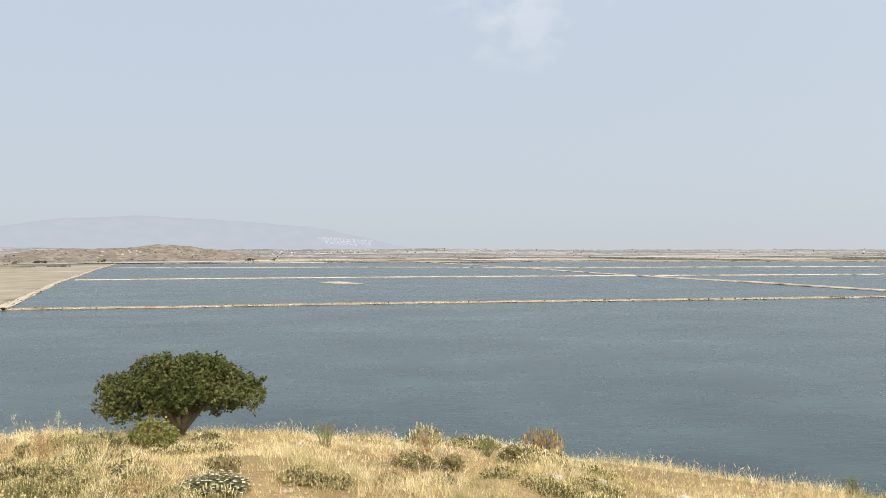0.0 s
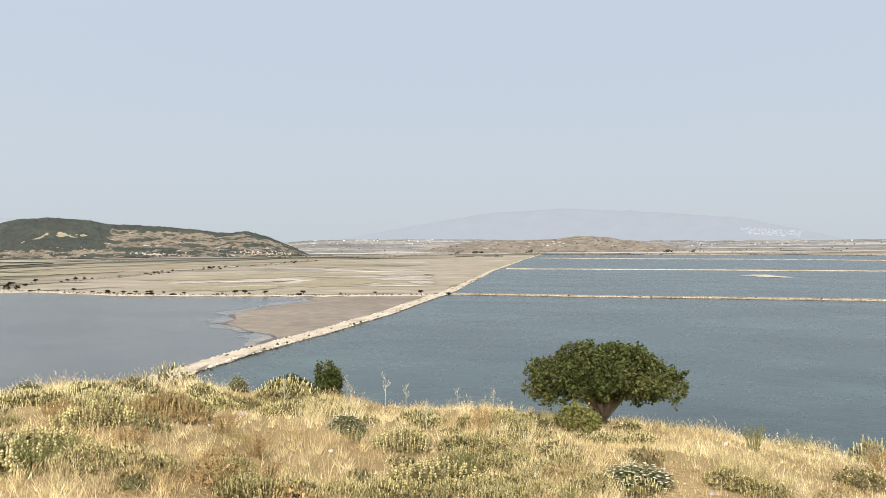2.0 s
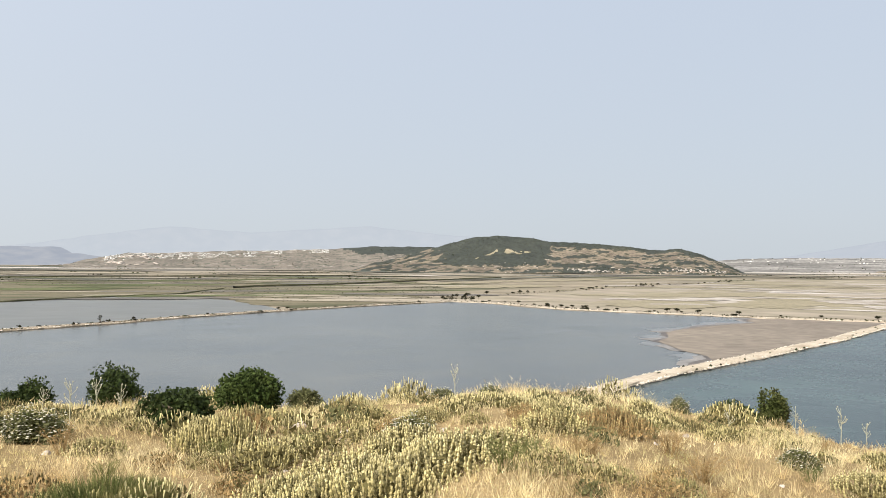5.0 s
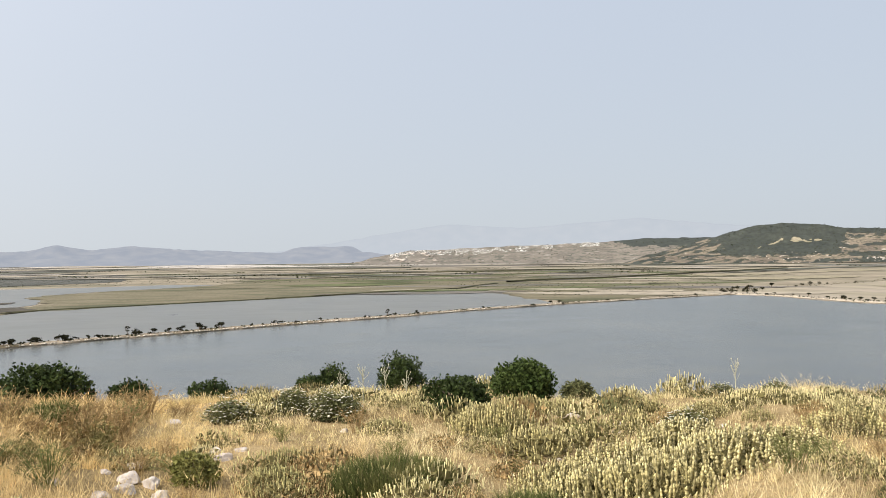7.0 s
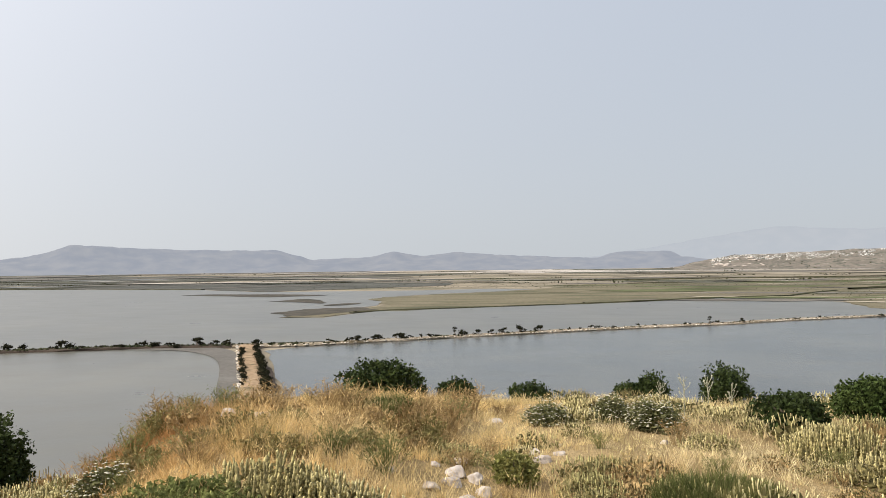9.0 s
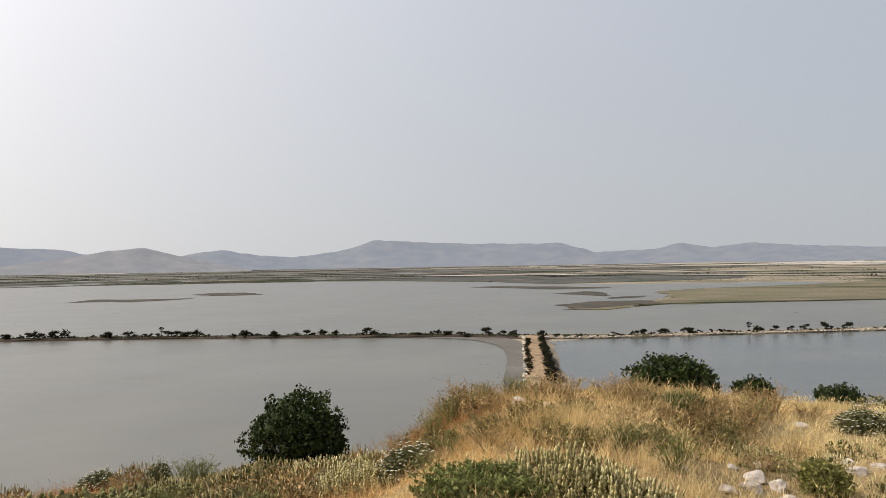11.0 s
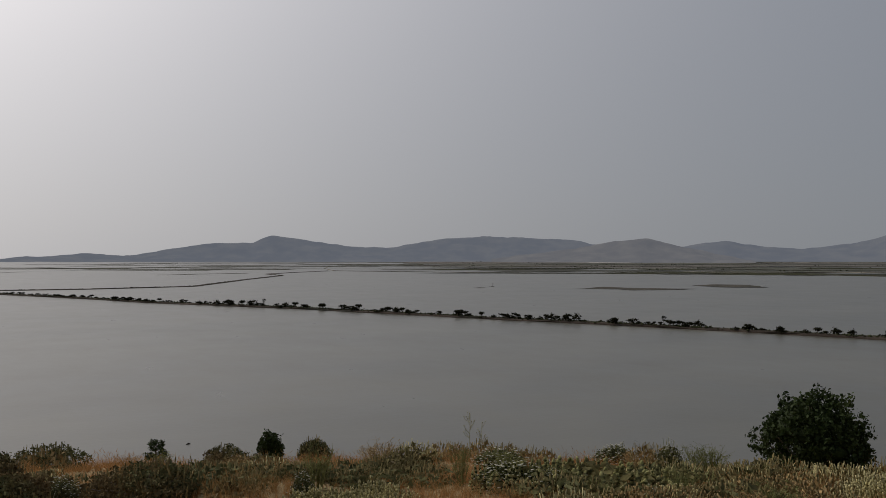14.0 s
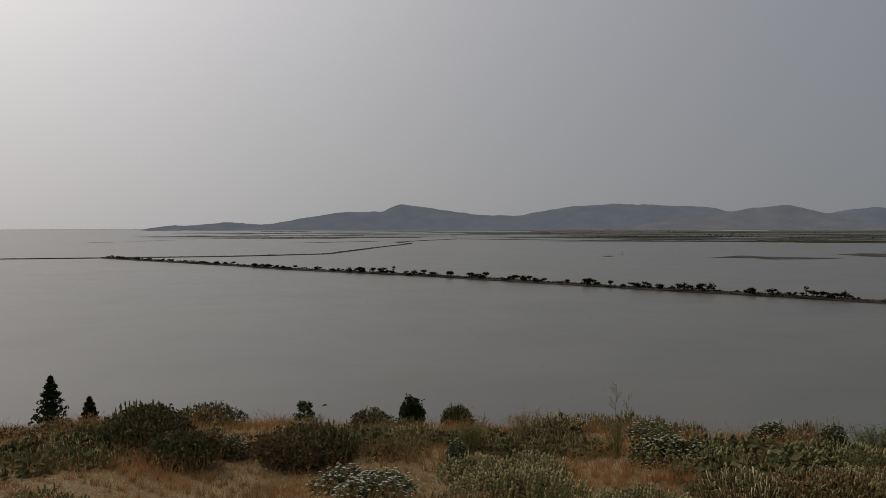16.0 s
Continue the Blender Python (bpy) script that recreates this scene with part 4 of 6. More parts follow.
def houses(name, places, sizes, label, mat=None):
    chunks = []
    for p, s in zip(places, sizes):
        a = rng.uniform(0, 3.14)
        v = BOX_V * np.array([s * rng.uniform(0.7, 1.3), s * 0.6, s * rng.uniform(0.6, 1.2)])
        x, y = v[:, 0] * math.cos(a) - v[:, 1] * math.sin(a), v[:, 0] * math.sin(a) + v[:, 1] * math.cos(a)
        chunks.append((np.stack([x, y, v[:, 2]], 1) + np.array(p) - np.array([0, 0, 1.5]), BOX_F))
    v, f = merge(chunks)
    return tagged(new(name, mesh_from(name, v, f, mat or WHITEWALL)), label, "town", kind="stuff")


pl, sz = [], []
while len(pl) < 1500:
    az = rng.uniform(65.6, 80)
    s = rng.uniform(0.6 + 0.22 * (az < 70), 1.0)
    if noise.noise(Vector((az * 1.9, s * 5, 2.2))) > -0.12:
        pl.append(town_at(az, s))
        sz.append(rng.uniform(1.3, 3.0))
houses("town_houses", pl, sz, "dense white houses of a far hillside town")
pl = [town_at(rng.uniform(76.5, 80), rng.uniform(0.3, 0.85)) for _ in range(26)]
v, f = clumps(np.array(pl), rng.uniform(9, 24, 26), 0.3)
tagged(new("quarry_face", mesh_from("quarry_face", v, f, STONE)), "pale bare quarry cut in the far rise", "quarry", kind="structure")
pl = [hill_at(a, s) + np.array([0, 0, 1.0]) for a, s in zip(rng.uniform(40, 56, 60), np.clip(rng.normal(0.12, 0.1, 60), 0.02, 0.6))]
v, f = clumps(np.array(pl), rng.uniform(2.0, 5, 60), 0.4)
tagged(new("rock_outcrop", mesh_from("rock_outcrop", v, f, STONE)), "pale rock outcrops on the dry hill", "rocks", kind="stuff")

pl = [hill_at(a, s) + np.array([0, 0, 1.5]) for a, s in zip(np.r_[rng.normal(47.6, 0.9, 60), rng.uniform(38.7, 42.2, 75)], np.r_[rng.uniform(0.10, 0.17, 60), rng.uniform(0.12, 0.3, 75)])]
houses("village_houses", pl, rng.uniform(1.3, 3.0, 135), "small pale villages at the foot of the dry hill", BARE)
pl = [mound_at(a, s) + np.array([0, 0, 1.5]) for a, s in zip(rng.normal(20.8, 0.5, 22), rng.uniform(0.5, 0.75, 22))]
houses("farm_houses", pl, rng.uniform(1.5, 2.8, 22), "pale farm houses on the brown mound", BARE)

pl = [rise_at(a, s) for a, s in zip(np.r_[rng.uniform(29, 39, 60), rng.uniform(5, 14, 50), rng.uniform(-30, 5, 40)], np.r_[rng.uniform(0.55, 1.0, 60), rng.uniform(0.4, 1.0, 90)])]
houses("farm_houses", pl, rng.uniform(1.6, 4.2, 150), "white farm sheds scattered over the far plain")

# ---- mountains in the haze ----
# third colour of each is the painted haze that the slope emits
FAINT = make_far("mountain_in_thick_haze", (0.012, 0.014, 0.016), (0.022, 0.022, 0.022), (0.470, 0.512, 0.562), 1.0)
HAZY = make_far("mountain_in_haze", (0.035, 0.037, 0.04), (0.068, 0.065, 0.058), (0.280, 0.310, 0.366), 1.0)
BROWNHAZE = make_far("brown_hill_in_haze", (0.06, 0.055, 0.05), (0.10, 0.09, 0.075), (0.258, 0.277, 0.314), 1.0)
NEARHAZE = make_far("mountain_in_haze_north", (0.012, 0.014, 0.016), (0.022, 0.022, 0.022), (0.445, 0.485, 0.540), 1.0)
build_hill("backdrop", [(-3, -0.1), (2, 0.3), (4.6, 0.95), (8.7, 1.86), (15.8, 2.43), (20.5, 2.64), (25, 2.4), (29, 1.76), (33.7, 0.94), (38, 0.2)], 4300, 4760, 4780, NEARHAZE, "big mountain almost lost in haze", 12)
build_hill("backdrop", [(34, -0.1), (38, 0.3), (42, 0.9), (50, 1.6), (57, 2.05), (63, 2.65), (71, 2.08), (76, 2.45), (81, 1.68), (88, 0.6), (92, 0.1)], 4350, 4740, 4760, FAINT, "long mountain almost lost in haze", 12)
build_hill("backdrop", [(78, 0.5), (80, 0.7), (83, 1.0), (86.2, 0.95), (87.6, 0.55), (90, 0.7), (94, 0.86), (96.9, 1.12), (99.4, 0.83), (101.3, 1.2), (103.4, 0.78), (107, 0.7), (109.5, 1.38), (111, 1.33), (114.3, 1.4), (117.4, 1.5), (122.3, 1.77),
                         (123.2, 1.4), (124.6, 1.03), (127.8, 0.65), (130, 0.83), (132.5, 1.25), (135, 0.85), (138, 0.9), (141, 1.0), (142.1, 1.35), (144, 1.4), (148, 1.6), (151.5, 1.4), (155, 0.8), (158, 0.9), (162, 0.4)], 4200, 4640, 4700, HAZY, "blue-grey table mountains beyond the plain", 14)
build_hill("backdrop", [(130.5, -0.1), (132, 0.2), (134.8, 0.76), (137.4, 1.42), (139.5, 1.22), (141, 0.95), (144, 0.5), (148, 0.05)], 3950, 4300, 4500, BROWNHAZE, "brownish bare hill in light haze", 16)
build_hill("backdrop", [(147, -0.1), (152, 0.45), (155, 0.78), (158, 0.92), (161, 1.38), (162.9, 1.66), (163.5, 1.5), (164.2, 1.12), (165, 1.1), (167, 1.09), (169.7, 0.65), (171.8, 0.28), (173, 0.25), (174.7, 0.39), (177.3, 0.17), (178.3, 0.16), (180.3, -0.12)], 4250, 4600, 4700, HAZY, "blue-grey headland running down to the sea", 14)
pl = [(*at(a, 4290)[:2], EYE + 4290 * math.tan(radians(rng.uniform(0.8, 1.22) - 0.08 * (8.5 - a)))) for a in rng.uniform(4.8, 8.6, 150)]
houses("town_houses", pl, rng.uniform(1.8, 3.6, 150), "white city houses on a far hazy slope", make_far("white_walls_in_haze", (0.10, 0.10, 0.10), (0.16, 0.16, 0.155), (0.47, 0.50, 0.54), 1.0))
pl = [(*at(a, r)[:2], float(plain_z(r))) for a, r in zip(rng.uniform(-5, 40, 90), rng.uniform(3900, 4250, 90))]
houses("farm_buildings", pl, rng.uniform(3, 7, 90), "white sheds and houses along the far plain")


# ---- tamarisks, stones and bushes along the banks ----
def shell(n, w, h, foot, bump=0.25, gap=0.6):
    """Twig tips on the uneven skin of a rounded crown w wide, from foot up to h, with gaps."""
    off = Vector(rng.uniform(-50, 50, 3))
    out = []
    while len(out) < n:
        d = Vector(rng.normal(size=3)).normalized()
        if noise.noise(d * 2.9 + off) < -gap:
            continue
        q = (1 + bump * noise.fractal(d * 2.1 + off, 0.8, 2.0, 3)) * (0.62 + 0.38 * rng.random() ** 0.4)
        out.append((d.x * q * w / 2, d.y * q * w / 2, (foot + h) / 2 + d.z * q * (h - foot) / 2))
    return np.array(out)


def rosettes(tips, count, reach, leaf, long=1.6):
    """A tuft of leaves round each twig tip."""
    c = np.repeat(tips, count, 0)
    return leaves(c + rng.normal(size=c.shape) * reach, leaf, 0.45, long)


def tamarisk(kind):
    """Six habits: umbrella, dense ball, tall two-storeyed, low mound, leaning with puffs, broad double umbrella."""
    label = ("dark umbrella-shaped tamarisk on a lagoon bank", "dense round dark tamarisk on a lagoon bank", "tall thin tamarisk with crown high on bare trunk", "low spreading dark saltbush on a lagoon bank", "leaning tamarisk with open tufted crown", "broad flat-topped tamarisk with forked trunk")[kind]
    h = holder("tamarisk", label, "tree", "tamarisks along the banks")
    puffs = (((0.5, 0.1, 3.2, 1.4, 2.5), (-0.7, 0.2, 1.8, 1.2, 2.0)), ((0, 0, 3.4, 0.0, 2.5),), ((0.2, 0, 2.3, 3.5, 5.0), (-0.3, 0.1, 1.7, 2.3, 3.5), (0.2, 0, 1.5, 0.2, 1.2)), ((0, 0, 3.4, -0.2, 1.1), (1.2, 0.3, 1.9, -0.2, 0.9)),
             ((1.2, 0.1, 1.9, 1.5, 2.5), (0.2, -0.2, 1.5, 1.2, 2.0), (-1.1, 0.2, 1.3, 0.9, 1.7)), ((0.9, 0.2, 2.6, 1.5, 2.5), (-0.9, -0.2, 2.4, 1.3, 2.3), (0, 0.3, 1.8, 0.6, 1.5)))[kind]
    trunk, crown = [], []
    for x, y, w, lo, hi in puffs:
        top = (x, y, (lo + hi) / 2)
        trunk.append(tube([(0, 0, -0.4), (x * 0.35 + 0.1, y * 0.4, top[2] * 0.5), top], [0.16, 0.11, 0.05], 5))
        tips = shell(int(13 * w), w, hi, lo, 0.25, 0.45) + np.array([x, y, 0])
        crown.append(rosettes(tips, 4, 0.13, 0.23, 1.3))
        inner = shell(9, w * 0.62, lo + (hi - lo) * 0.86, lo + (hi - lo) * 0.2, 0.15) + np.array([x, y, 0])
        crown.append(clumps(inner, rng.uniform(0.17, 0.25, 9) * w, 0.7))
    part("trunk", mesh_from("trunk", *merge(trunk), BARK), h)
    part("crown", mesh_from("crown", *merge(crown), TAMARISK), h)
    return h


TAM = [tamarisk(k) for k in range(6)]
tam_used = [False] * 6


def plant_tamarisk(x, y, size, kind=None):
    kind = int(rng.choice([0, 1, 3, 4, 5])) if kind is None else kind
    m = Matrix.Translation((x, y, float(plain_z(math.hypot(x, y))) + 0.7)) @ Matrix.Rotation(rng.uniform(0, 6.28), 4, "Z") @ Matrix.Diagonal((size, size, size * rng.uniform(0.8, 1.15), 1))
    if not tam_used[kind]:
        tam_used[kind] = True
        TAM[kind].matrix_basis = m
    else:
        copy_thing(TAM[kind], m @ Matrix.Diagonal((1 / TAM[kind].scale.x, 1 / TAM[kind].scale.y, 1 / TAM[kind].scale.z, 1)))


FAR_TAMARISKS = []


def plant_far(x, y, size, kind):
    FAR_TAMARISKS.append((x, y, size, rng.uniform(0, 6.28), kind))


def join_far():
    """Tamarisks too far off to be told apart, as one mass."""
    chunks = {"trunk": [], "crown": []}
    for x, y, size, turn, kind in FAR_TAMARISKS:
        rot = np.array(Matrix.Rotation(turn, 3, "Z")) * size
        for ob in TAM[kind].children:
            me = ob.data
            v, f = np.empty(len(me.vertices) * 3), np.array([tuple(p.vertices)[:3] for p in me.polygons] + [(p.vertices[0], p.vertices[2], p.vertices[3]) for p in me.polygons if len(p.vertices) == 4])
            me.vertices.foreach_get("co", v)
            chunks[ob.name.split(".")[0]].append((v.reshape(-1, 3) @ rot.T + np.array([x, y, float(plain_z(math.hypot(x, y))) + 0.7]), f))
    (v, f), (w, g) = merge(chunks["trunk"]), merge(chunks["crown"])
    me = mesh_from("far_tamarisks", np.concatenate([v, w]), np.concatenate([f, g + len(v)]), [BARK, TAMARISK], False, np.r_[np.zeros(len(f), int), np.ones(len(g), int)])
    tagged(new("far_tamarisks", me), "dark tamarisks along the far banks", "trees", kind="stuff")


def along(points, s):
    """The place a part s of the way along a line, and the line's heading."""
    ls = [math.dist(a, b) for a, b in zip(points, points[1:])]
    d = s * sum(ls)
    for (a, b), l in zip(zip(points, points[1:]), ls):
        if d <= l:
            return a[0] + (b[0] - a[0]) * d / l, a[1] + (b[1] - a[1]) * d / l, Vector((b[0] - a[0], b[1] - a[1], 0)).normalized()
        d -= l
    return points[-1][0], points[-1][1], Vector((1, 0, 0))


for i in range(360):
    s = 0.30 + 0.70 * (i / 360) ** 0.9 + rng.uniform(-0.006, 0.006)
    if noise.noise(Vector((s * 95.0, 0.4, 8.0))) < -0.40:
        continue
    x, y, d = along(LAGOON_DIKE, min(s, 1))
    (plant_far if s > 0.66 else plant_tamarisk)(x + rng.uniform(-3, 3) * d.y, y - rng.uniform(-3, 3) * d.x, rng.choice([rng.uniform(0.5, 0.9), rng.uniform(0.8, 1.3)]) * (0.95 if s > 0.72 else 1.2 if s > 0.52 else 1.1), int(rng.choice([0, 1, 3, 4, 5], p=[0.24, 0.24, 0.20, 0.18, 0.14])))
for x, y in ((-377, -48), (-277, -290), (-452, 78), (-160, -540)):
    plant_tamarisk(x, y, 1.0, 2)
for i in range(14):
    x, y, d = along(LAGOON_DIKE, rng.uniform(0.02, 0.3))
    plant_tamarisk(x + rng.uniform(-4, 4), y + rng.uniform(-4, 4), rng.uniform(0.6, 1.1))
for i in range(96):  # hedges on both sides of the causeway
    s = (0.28 + 0.68 * (i // 2) / 48) if i % 2 == 0 else (0.36 + 0.58 * (i // 2) / 48)
    x, y, d = along(CAUSEWAY, s)
    side = (2.7 if i % 2 else -3.3) + rng.uniform(-0.5, 0.5)
    if i % 2 and noise.noise(Vector((s * 30, 0, 3))) < -0.2:
        continue
    plant_tamarisk(x - d.y * side, y + d.x * side, rng.uniform(0.6, 1.05) * (1.2 - 0.3 * s) if i % 2 == 0 else rng.uniform(0.45, 0.75), int(rng.choice([1, 1, 3, 4])))
BRUSH = [(-620, 412), (-647, 421), (-716, 490), (-739, 582), (-827, 739), (-897, 855), (-999, 1087), (-1252, 1675)]
for i in range(64):
    x, y, d = along(BRUSH, rng.random() ** 1.4)
    plant_far(x + rng.uniform(-22, 22), y + rng.uniform(-14, 14), rng.uniform(0.7, 1.6), int(rng.choice([0, 1, 3])))
for i in range(34):
    x, y, d = along(SHORE, rng.random())
    plant_tamarisk(x + rng.uniform(2, 16), y + rng.uniform(4, 16), rng.uniform(0.6, 1.3), int(rng.choice([0, 3])))
for i in range(12):
    x, y, d = along(SPIT, 0.1 + 0.5 * rng.random())
    plant_far(x, y, rng.uniform(0.7, 1.2), 3)
join_far()


def marker_post(x, y):
    """A weathered channel post with a crossboard, on a heap of stones in the lagoon."""
    h = holder("marker_post", "weathered wooden channel post on a heap of stones", "post")
    h.matrix_basis = Matrix.Translation((x, y, 0.1))
    part("pole", mesh_from("pole", *tube([(0, 0, -0.6), (0.03, 0, 2.2), (0, 0, 4.3)], [0.2, 0.17, 0.14], 8), BARK), h)
    part("crossboard", mesh_from("crossboard", *tube([(-0.9, 0.2, 3.1), (0.9, -0.1, 3.15)], [0.16, 0.15], 4), BARK), h)
    part("stone_heap", mesh_from("stone_heap", *clumps(rng.normal(size=(14, 3)) * np.array([1.3, 0.8, 0.15]) + np.array([0, 0, 0.2]), rng.uniform(0.35, 0.7, 14), 0.6), DARKBANK), h)


marker_post(-516, -820)


def drift_log(x, y):
    """A waterlogged log with a stub of a branch."""
    h = holder("drift_log", "dark waterlogged log afloat in the bay", "log")
    h.matrix_basis = Matrix.Translation((x, y, 0.26)) @ Matrix.Rotation(0.35, 4, "Z") @ Matrix.Scale(0.75, 4)
    part("trunk", mesh_from("trunk", *tube([(-0.55, 0, 0.03), (-0.1, 0.05, 0.08), (0.3, 0, 0.05), (0.6, 0.03, 0.0)], [0.07, 0.13, 0.12, 0.06], 8), DARKBANK, True), h)
    part("branch", mesh_from("branch", *tube([(-0.1, 0.05, 0.1), (-0.02, 0.1, 0.26), (0.06, 0.1, 0.32)], [0.06, 0.04, 0.015], 6), DARKBANK, True), h)


drift_log(-30, -146)


def bank_bushes():
    """Low dense bushes that close the gaps between the tamarisks."""
    places, sizes = [], []
    for line, n in ((LAGOON_DIKE[8:], 120), (LAGOON_DIKE[4:9], 26)):
        for _ in range(n):
            x, y, d = along(line, rng.random())
            q = rng.uniform(0.5, 1.0)
            for _ in range(9):
                o = rng.normal(size=3) * np.array([0.8, 0.8, 0.35]) * q
                places.append((x + o[0], y + o[1], 1.5 * q + 0.4 + o[2]))
                sizes.append(rng.uniform(0.4, 0.75) * q)
    v, f = clumps(np.array(places), np.array(sizes), 0.85)
    tagged(new("bank_bushes", mesh_from("bank_bushes", v, f, TAMARISK)), "low dense dark bushes along the lagoon dike", "bushes", kind="stuff")


bank_bushes()


def bank_stones():
    places, sizes = [], []
    for line, n, w in ((D_ONE, 1900, 3.9), (LAGOON_DIKE[:9], 1500, 3.9), (D_TWO, 700, 4.4), (D_DIAG, 400, 4.4), (ROAD[:12], 1100, 3.7), (CAUSEWAY, 420, 4.0), (SHORE, 300, 5.0)):
        for _ in range(n):
            x, y, d = along(line, rng.random())
            side = rng.choice([-1, 1]) * w * rng.uniform(0.8, 1.1)
            places.append((x - d.y * side, y + d.x * side, 0.75 + float(plain_z(math.hypot(x, y)))))
            sizes.append(rng.uniform(0.25, 0.8))
    v, f = clumps(np.array(places), np.array(sizes), 0.7)
    tagged(new("bank_stones", mesh_from("bank_stones", v, f, PEBBLE)), "pale stones lining the dike banks", "stones", kind="stuff")
    places, sizes = [], []
    for line, n, w in ((D_ONE, 520, 4.0), (LAGOON_DIKE, 900, 3.5), (LAGOON_DIKE[7:], 1300, 3.0), (LAGOON_DIKE[9:], 700, 2.5), (D_TWO, 240, 3.0), (ROAD, 500, 3.6), (D_DIAG, 160, 3.0), (SPIT, 500, 3.0), (BRUSH, 300, 15.0), (SHORE, 200, 8.0)):
        for _ in range(n):
            x, y, d = along(line, rng.random())
            side = w * rng.uniform(-1, 1)
            places.append((x - d.y * side, y + d.x * side, 1.1 + float(plain_z(math.hypot(x, y)))))
            sizes.append(rng.uniform(0.25, 0.8) * (1.4 if w in (3.0, 2.5) and len(line) < 11 and line[0][0] < -300 else 1.0))
    v, f = clumps(np.array(places), np.array(sizes), 0.8)
    tagged(new("bank_scrub", mesh_from("bank_scrub", v, f, SCRUB)), "low dark saltbush tufts on the dikes", "scrub", kind="stuff")


bank_stones()


# ---- plants and stones on the hill ----
def crown_points(n, lobes):
    """Points near the skin of a crown made of round lobes (x, y, z, radius x, radius z)."""
    lobes = np.array(lobes, float)
    w = lobes[:, 3] ** 2
    k = rng.choice(len(lobes), n, p=w / w.sum())
    d = rng.normal(size=(n, 3))
    d /= np.linalg.norm(d, axis=1)[:, None]
    rad = rng.random(n) ** 0.26
    return lobes[k, :3] + d * rad[:, None] * np.stack([lobes[k, 3], lobes[k, 3], lobes[k, 4]], 1)


def wide_tree(az, r, width, height):
    """A low spreading tree: short trunk, forked limbs and a domed crown that droops at the rim."""
    h = holder("tree", "low spreading green tree with short gnarled trunk", "tree")
    h.matrix_basis = Matrix.Translation(on_hill(az, r)) @ Matrix.Rotation(radians(az), 4, "Z")
    v, f = tube([(0, 0, -0.2), (0.02, 0, 0.12), (-0.03, 0.02, 0.26), (0.02, 0, 0.4)], [0.10, 0.072, 0.066, 0.058], 9)
    trunk = part("trunk", mesh_from("trunk", v, f, BARK, True), h, "gnarled grey trunk")
    lobes, half = [], width / 2
    for i in range(13):
        a = 2 * math.pi * i / 13 + rng.uniform(-0.2, 0.2)
        reach = half * rng.uniform(0.42, 0.66)
        end = np.array([math.cos(a) * reach, math.sin(a) * reach * 0.8, height * rng.uniform(0.52, 0.68)])
        mid = end * np.array([0.45, 0.45, 0.72]) + rng.normal(size=3) * 0.05
        wood = [tube([(0, 0, 0.2), tuple(mid), tuple(end)], [0.065, 0.042, 0.012], 6)]
        lobes.append((*end, half * rng.uniform(0.24, 0.32), height * rng.uniform(0.15, 0.20)))
        for j in range(2):
            q = end * 0.9 + rng.normal(size=3) * np.array([0.10, 0.10, 0.06])
            wood.append(tube([tuple(mid), tuple(q)], [0.025, 0.006], 5))
        part("limb", mesh_from("limb", *merge(wood), BARK, True), trunk)
    for i in range(18):
        a, q = rng.uniform(0, 6.28), math.sqrt(rng.random()) * half * 0.58
        z = height * (0.87 - 0.36 * (q / half) ** 2 + rng.uniform(-0.04, 0.03))
        lobes.append((math.cos(a) * q, math.sin(a) * q * 0.8, z - 0.12, half * rng.uniform(0.2, 0.28), height * 0.12))
    for i in range(5):  # rounded top
        lobes.append((half * (0.16 * i - 0.32), rng.uniform(-0.2, 0.2), height * 0.80, half * 0.24, height * 0.12))
    for i in range(28):  # drooping rim
        a = 6.28 * i / 28 + rng.uniform(-0.1, 0.1)
        lobes.append((math.cos(a) * half * rng.uniform(0.74, 0.88), math.sin(a) * half * 0.65, height * rng.uniform(0.40, 0.60), half * 0.15, height * 0.11))
    for i in range(34):  # inner foliage down to the fork
        a, q = rng.uniform(0, 6.28), math.sqrt(rng.random()) * half * 0.74
        lobes.append((math.cos(a) * q, math.sin(a) * q * 0.8, height * rng.uniform(0.42, 0.62), half * 0.2, height * 0.11))
    v, f = rosettes(crown_points(2500, lobes), 13, 0.032, 0.033, 1.8)
    part("crown", mesh_from("crown", v, f, LEAF), h, "dense green crown with dry tips")


